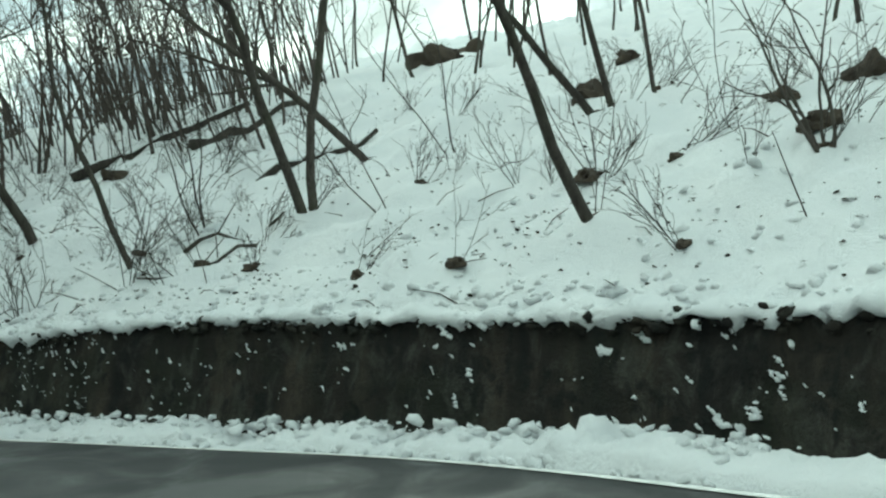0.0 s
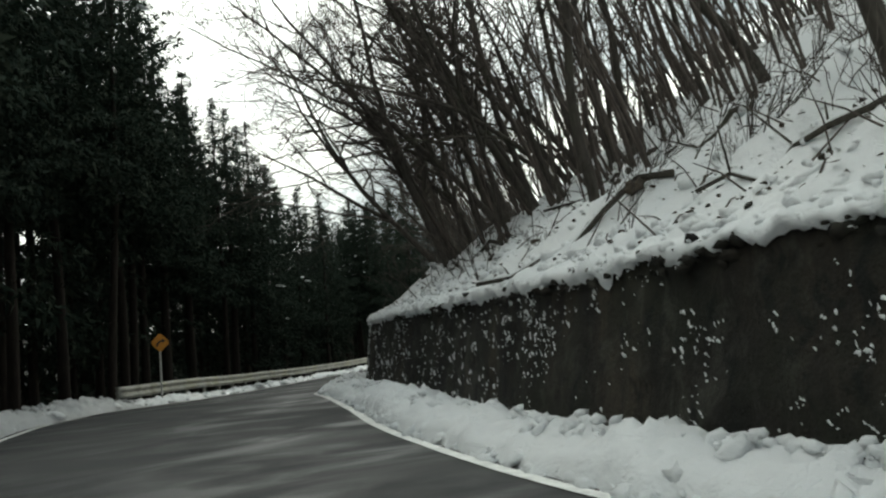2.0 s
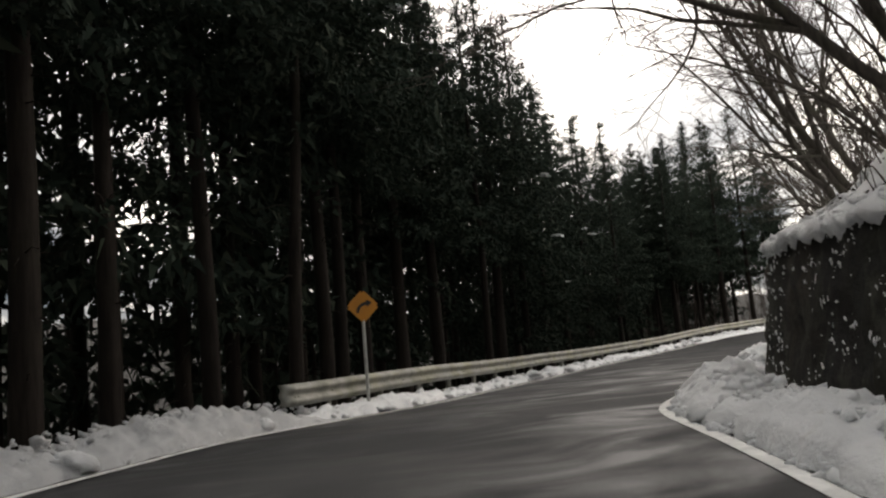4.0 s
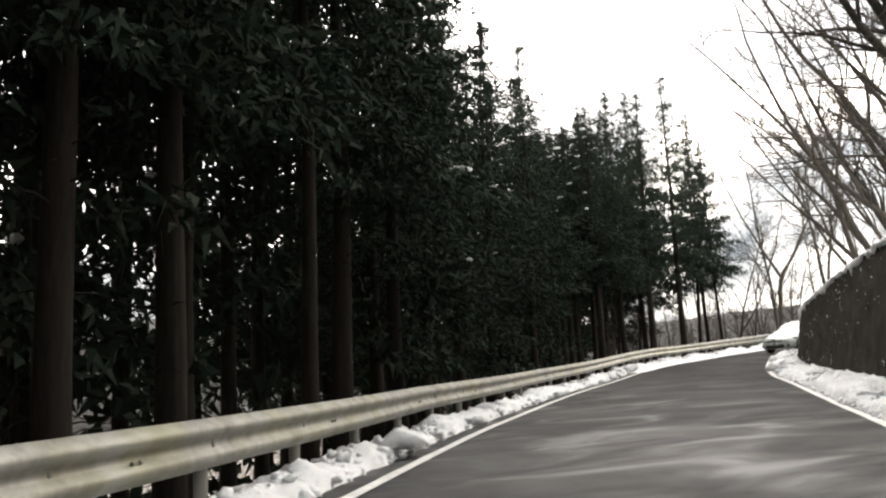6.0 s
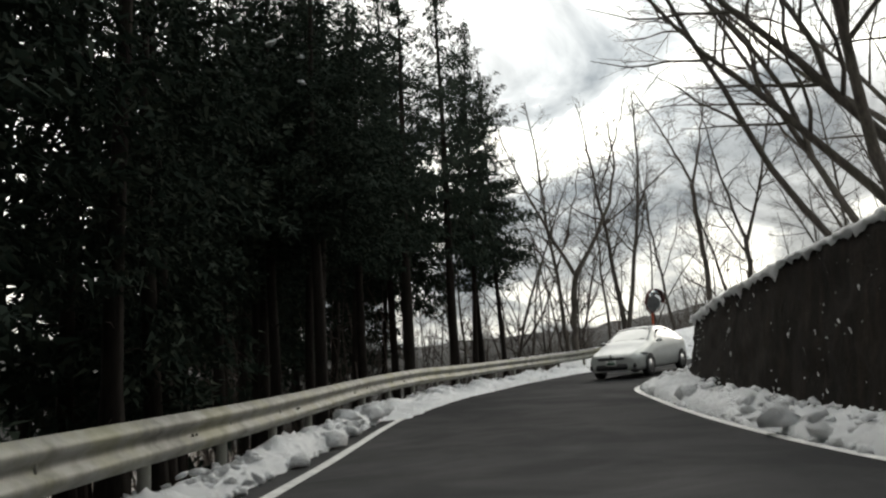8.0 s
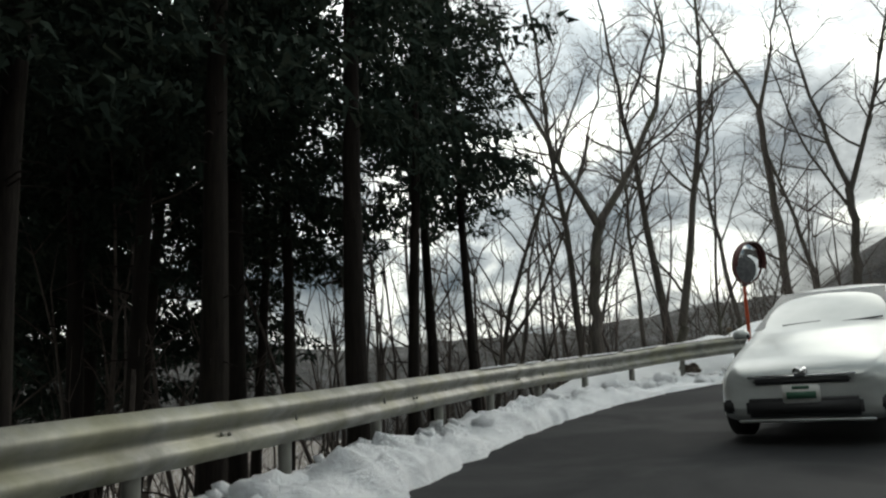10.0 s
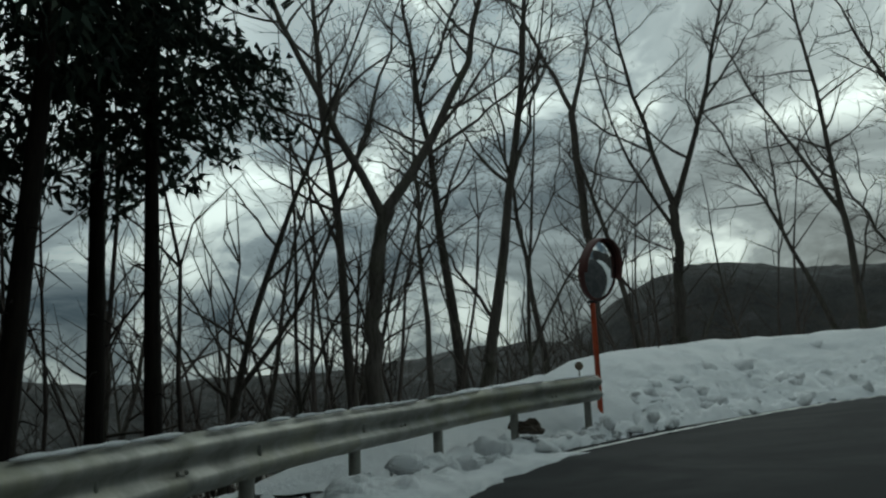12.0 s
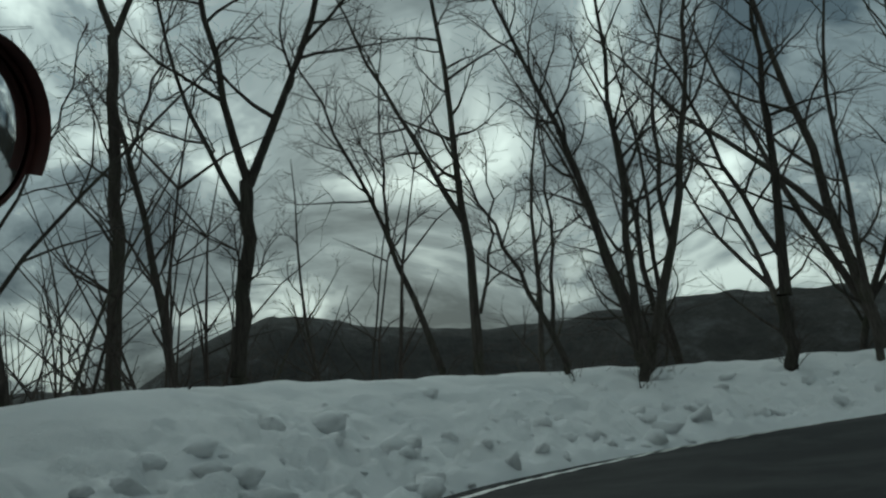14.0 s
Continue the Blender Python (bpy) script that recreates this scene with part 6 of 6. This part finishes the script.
# ---- litter on the hillside ----
def build_litter():
    r = random.Random(77)
    verts, faces = [], []
    n = 0
    while n < 3200:
        x, y = r.uniform(-32, 9), r.uniform(9, 34)
        z, d = hz(x, y)
        if not 0.3 < d < 14 or r.random() > (1.0 if d < 6 else 0.5):
            continue
        if fnoise((x, y, 9), 0.35, 3) + r.uniform(-0.3, 0.3) < 0:
            continue
        n += 1
        a = r.uniform(0, 6.3)
        s = r.uniform(0.010, 0.045)
        k = len(verts)
        for u in range(4):
            w = a + u * math.pi / 2 + r.uniform(-0.3, 0.3)
            verts.append((x + math.cos(w) * s * r.uniform(0.6, 1.6), y + math.sin(w) * s, z + 0.015 + 0.05 * r.random() + 0.6 * (y > 0) * 0))
        faces.append((k, k + 1, k + 2, k + 3))
    tagged(part("leaf_litter", verts, faces, EARTH, smooth=False), "dead leaves and soil specks scattered on the snow", "litter", kind="stuff")
    sticks = []
    n = 0
    while n < 420:
        x, y = r.uniform(-31, 9), r.uniform(9, 34)
        z, d = hz(x, y)
        if not 0.25 < d < 13 or (x > -5 and r.random() < 0.6):
            continue
        n += 1
        a, ln = r.uniform(0, 6.3), r.uniform(0.25, 1.1)
        up = r.uniform(0.0, 0.5) if r.random() < 0.6 else r.uniform(0.6, 1.6)
        p0 = Vector((x, y, z - 0.03))
        p2 = Vector((x + math.cos(a) * ln * 0.8, y + math.sin(a) * ln * 0.8, 0))
        p2.z = max(hz(p2.x, p2.y)[0] + 0.02, z + up * ln * 0.6)
        mid = (p0 + p2) / 2 + Vector((r.uniform(-.06, .06), r.uniform(-.06, .06), 0.05))
        sticks.append(tube([p0, mid, p2], [0.012, 0.009, 0.004], 4, False))
    tagged(part("sticks", *join(*sticks), TWIG, smooth=False), "thin dead stalks and twigs sticking out of the snow", "sticks", kind="stuff")


build_litter()


# fallen trunks with snow along their backs
def fallen(x, y, turn, ln, rad, label="fallen tree trunk with snow along its upper side"):
    rad *= 1.0 if rad > 0.1 else 0.68
    d = Vector((math.cos(radians(turn)), math.sin(radians(turn)), 0))
    pts = []
    for k in range(7):
        q = Vector((x, y, 0)) + d * ln * (k / 6) + Vector((-d.y, d.x, 0)) * (0.16 * noise.noise((x * 3.1, k * 0.9, y)))
        q.z = hz(q.x, q.y)[0] + rad * 0.8 + 0.06 * math.sin(k * 1.3)
        pts.append(q)
    log = thing("fallen_trunk", tuple(pts[0]), 0, label, "log", "fallen trunks")
    o = pts[0]
    loc = [p - o for p in pts]
    part("stem", *tube(loc, [rad * (1 - 0.08 * k) for k in range(7)], 8), BARK_OAK, log)
    part("snow_strip", *tube([p + Vector((0, 0, rad * 0.62)) for p in loc], [0.01] + [rad * 0.78 * (1 - 0.08 * k) for k in range(1, 6)] + [0.01], 7), SNOW, log, "strip of snow")
    rr = random.Random(int(x * 10))
    for k in (2, 3, 5):
        b = loc[k]
        part("broken_branch", *tube([b, b + Vector((rr.uniform(-.5, .5), rr.uniform(-.5, .5), rr.uniform(0.1, 0.7)))], [rad * 0.35, 0.01], 5), BARK_OAK, log)


for x, y, turn, ln, rad in ((-11.5, 26.5, 20, 5.5, 0.17), (-7.5, 25.5, 35, 3.6, 0.18), (-4.6, 21.5, 22, 3.2, 0.12), (-13.5, 20.3, 200, 3.0, 0.08), (-12.8, 21.2, 150, 2.6, 0.07), (-14.6, 20.6, 110, 2.8, 0.08),
                            (-9.8, 18.2, 170, 2.4, 0.06), (-18.5, 24.5, 60, 2.6, 0.10), (-17.0, 25.2, 140, 2.6, 0.08), (-15.8, 23.4, 190, 2.4, 0.07), (-21.5, 25.2, 165, 3.0, 0.08), (-5.2, 17.2, 10, 2.0, 0.07), (-3.6, 16.6, 200, 2.2, 0.06)):
    fallen(x, y, turn, ln, rad)


# bare earth and root clumps where the snow has slid away
ROOTS = []
for k in range(4):
    v, f = blob(80 + k * 5, 3, 0.8, 0.6)
    me = bpy.data.meshes.new("earth_clump")
    me.from_pydata(v, [], f)
    me.materials.append(EARTH)
    ROOTS.append(me)
gr = random.Random(8)
for x, y, s in ((2.3, 12.5, 0.7), (0.2, 33.0, 4.0), (1.6, 36.0, 3.0), (3.6, 19.4, 1.6), (5.5, 12.1, 1.0), (7.3, 14.0, 1.4), (5.1, 22.0, 1.2), (3.5, 18.0, 0.9), (-1.4, 14.0, 0.45), (0.2, 12.7, 0.5), (5.3, 11.6, 0.6), (-2.7, 17.9, 0.6), (-6.2, 17.6, 0.6), (-4.5, 16.0, 0.7), (-3.4, 15.6, 0.8), (-5.6, 16.1, 0.5), (4.7, 18.2, 0.6), (-9.5, 24.6, 1.4),
                (2.6, 14.6, 0.9), (4.0, 14.2, 0.6), (6.0, 14.6, 0.8), (-12.6, 19.6, 0.6), (-14.0, 20.2, 0.7), (-17.2, 21.6, 0.5), (-20.0, 23.4, 0.7), (-22.2, 26.0, 0.8), (-24.2, 26.2, 0.6), (-9.2, 18.7, 0.5), (1.4, 16.0, 0.5), (-25.8, 26.4, 0.6), (3.0, 10.7, 0.35), (-0.4, 17.5, 0.5)):
    ob = new("earth_clump", gr.choice(ROOTS))
    ob.matrix_world = Matrix.LocRotScale((x, y, hz(x, y)[0] - 0.16 * s), Euler((0, gr.uniform(-0.3, 0.3), gr.uniform(0, 6.3))), (s * gr.uniform(0.4, 0.7), s * gr.uniform(0.4, 0.6), s * gr.uniform(0.4, 0.8)))
    planted(BRUSH, x, y, hz(x, y)[0] - 0.05, gr.uniform(0.45, 0.9), None, (gr.uniform(5, 30), gr.uniform(-20, 20)))
    tagged(ob, "dark clump of roots and bare earth poking from the snow", "earth clump", "earth clumps on the slope")
i = len(BARRIER) - 22
soil = new("earth_clump", ROOTS[1])
soil.matrix_world = Matrix.LocRotScale((BARRIER[i][0] + 0.02, BARRIER[i][1], float(road_z([BARRIER[i][0]], [BARRIER[i][1]])[0]) + 0.27), Euler((0, 0.2, 1.2)), (0.24, 0.5, 0.34))
tagged(soil, "dark clump of soil lying on snow under the guard rail", "earth clump", "earth clumps on the slope")
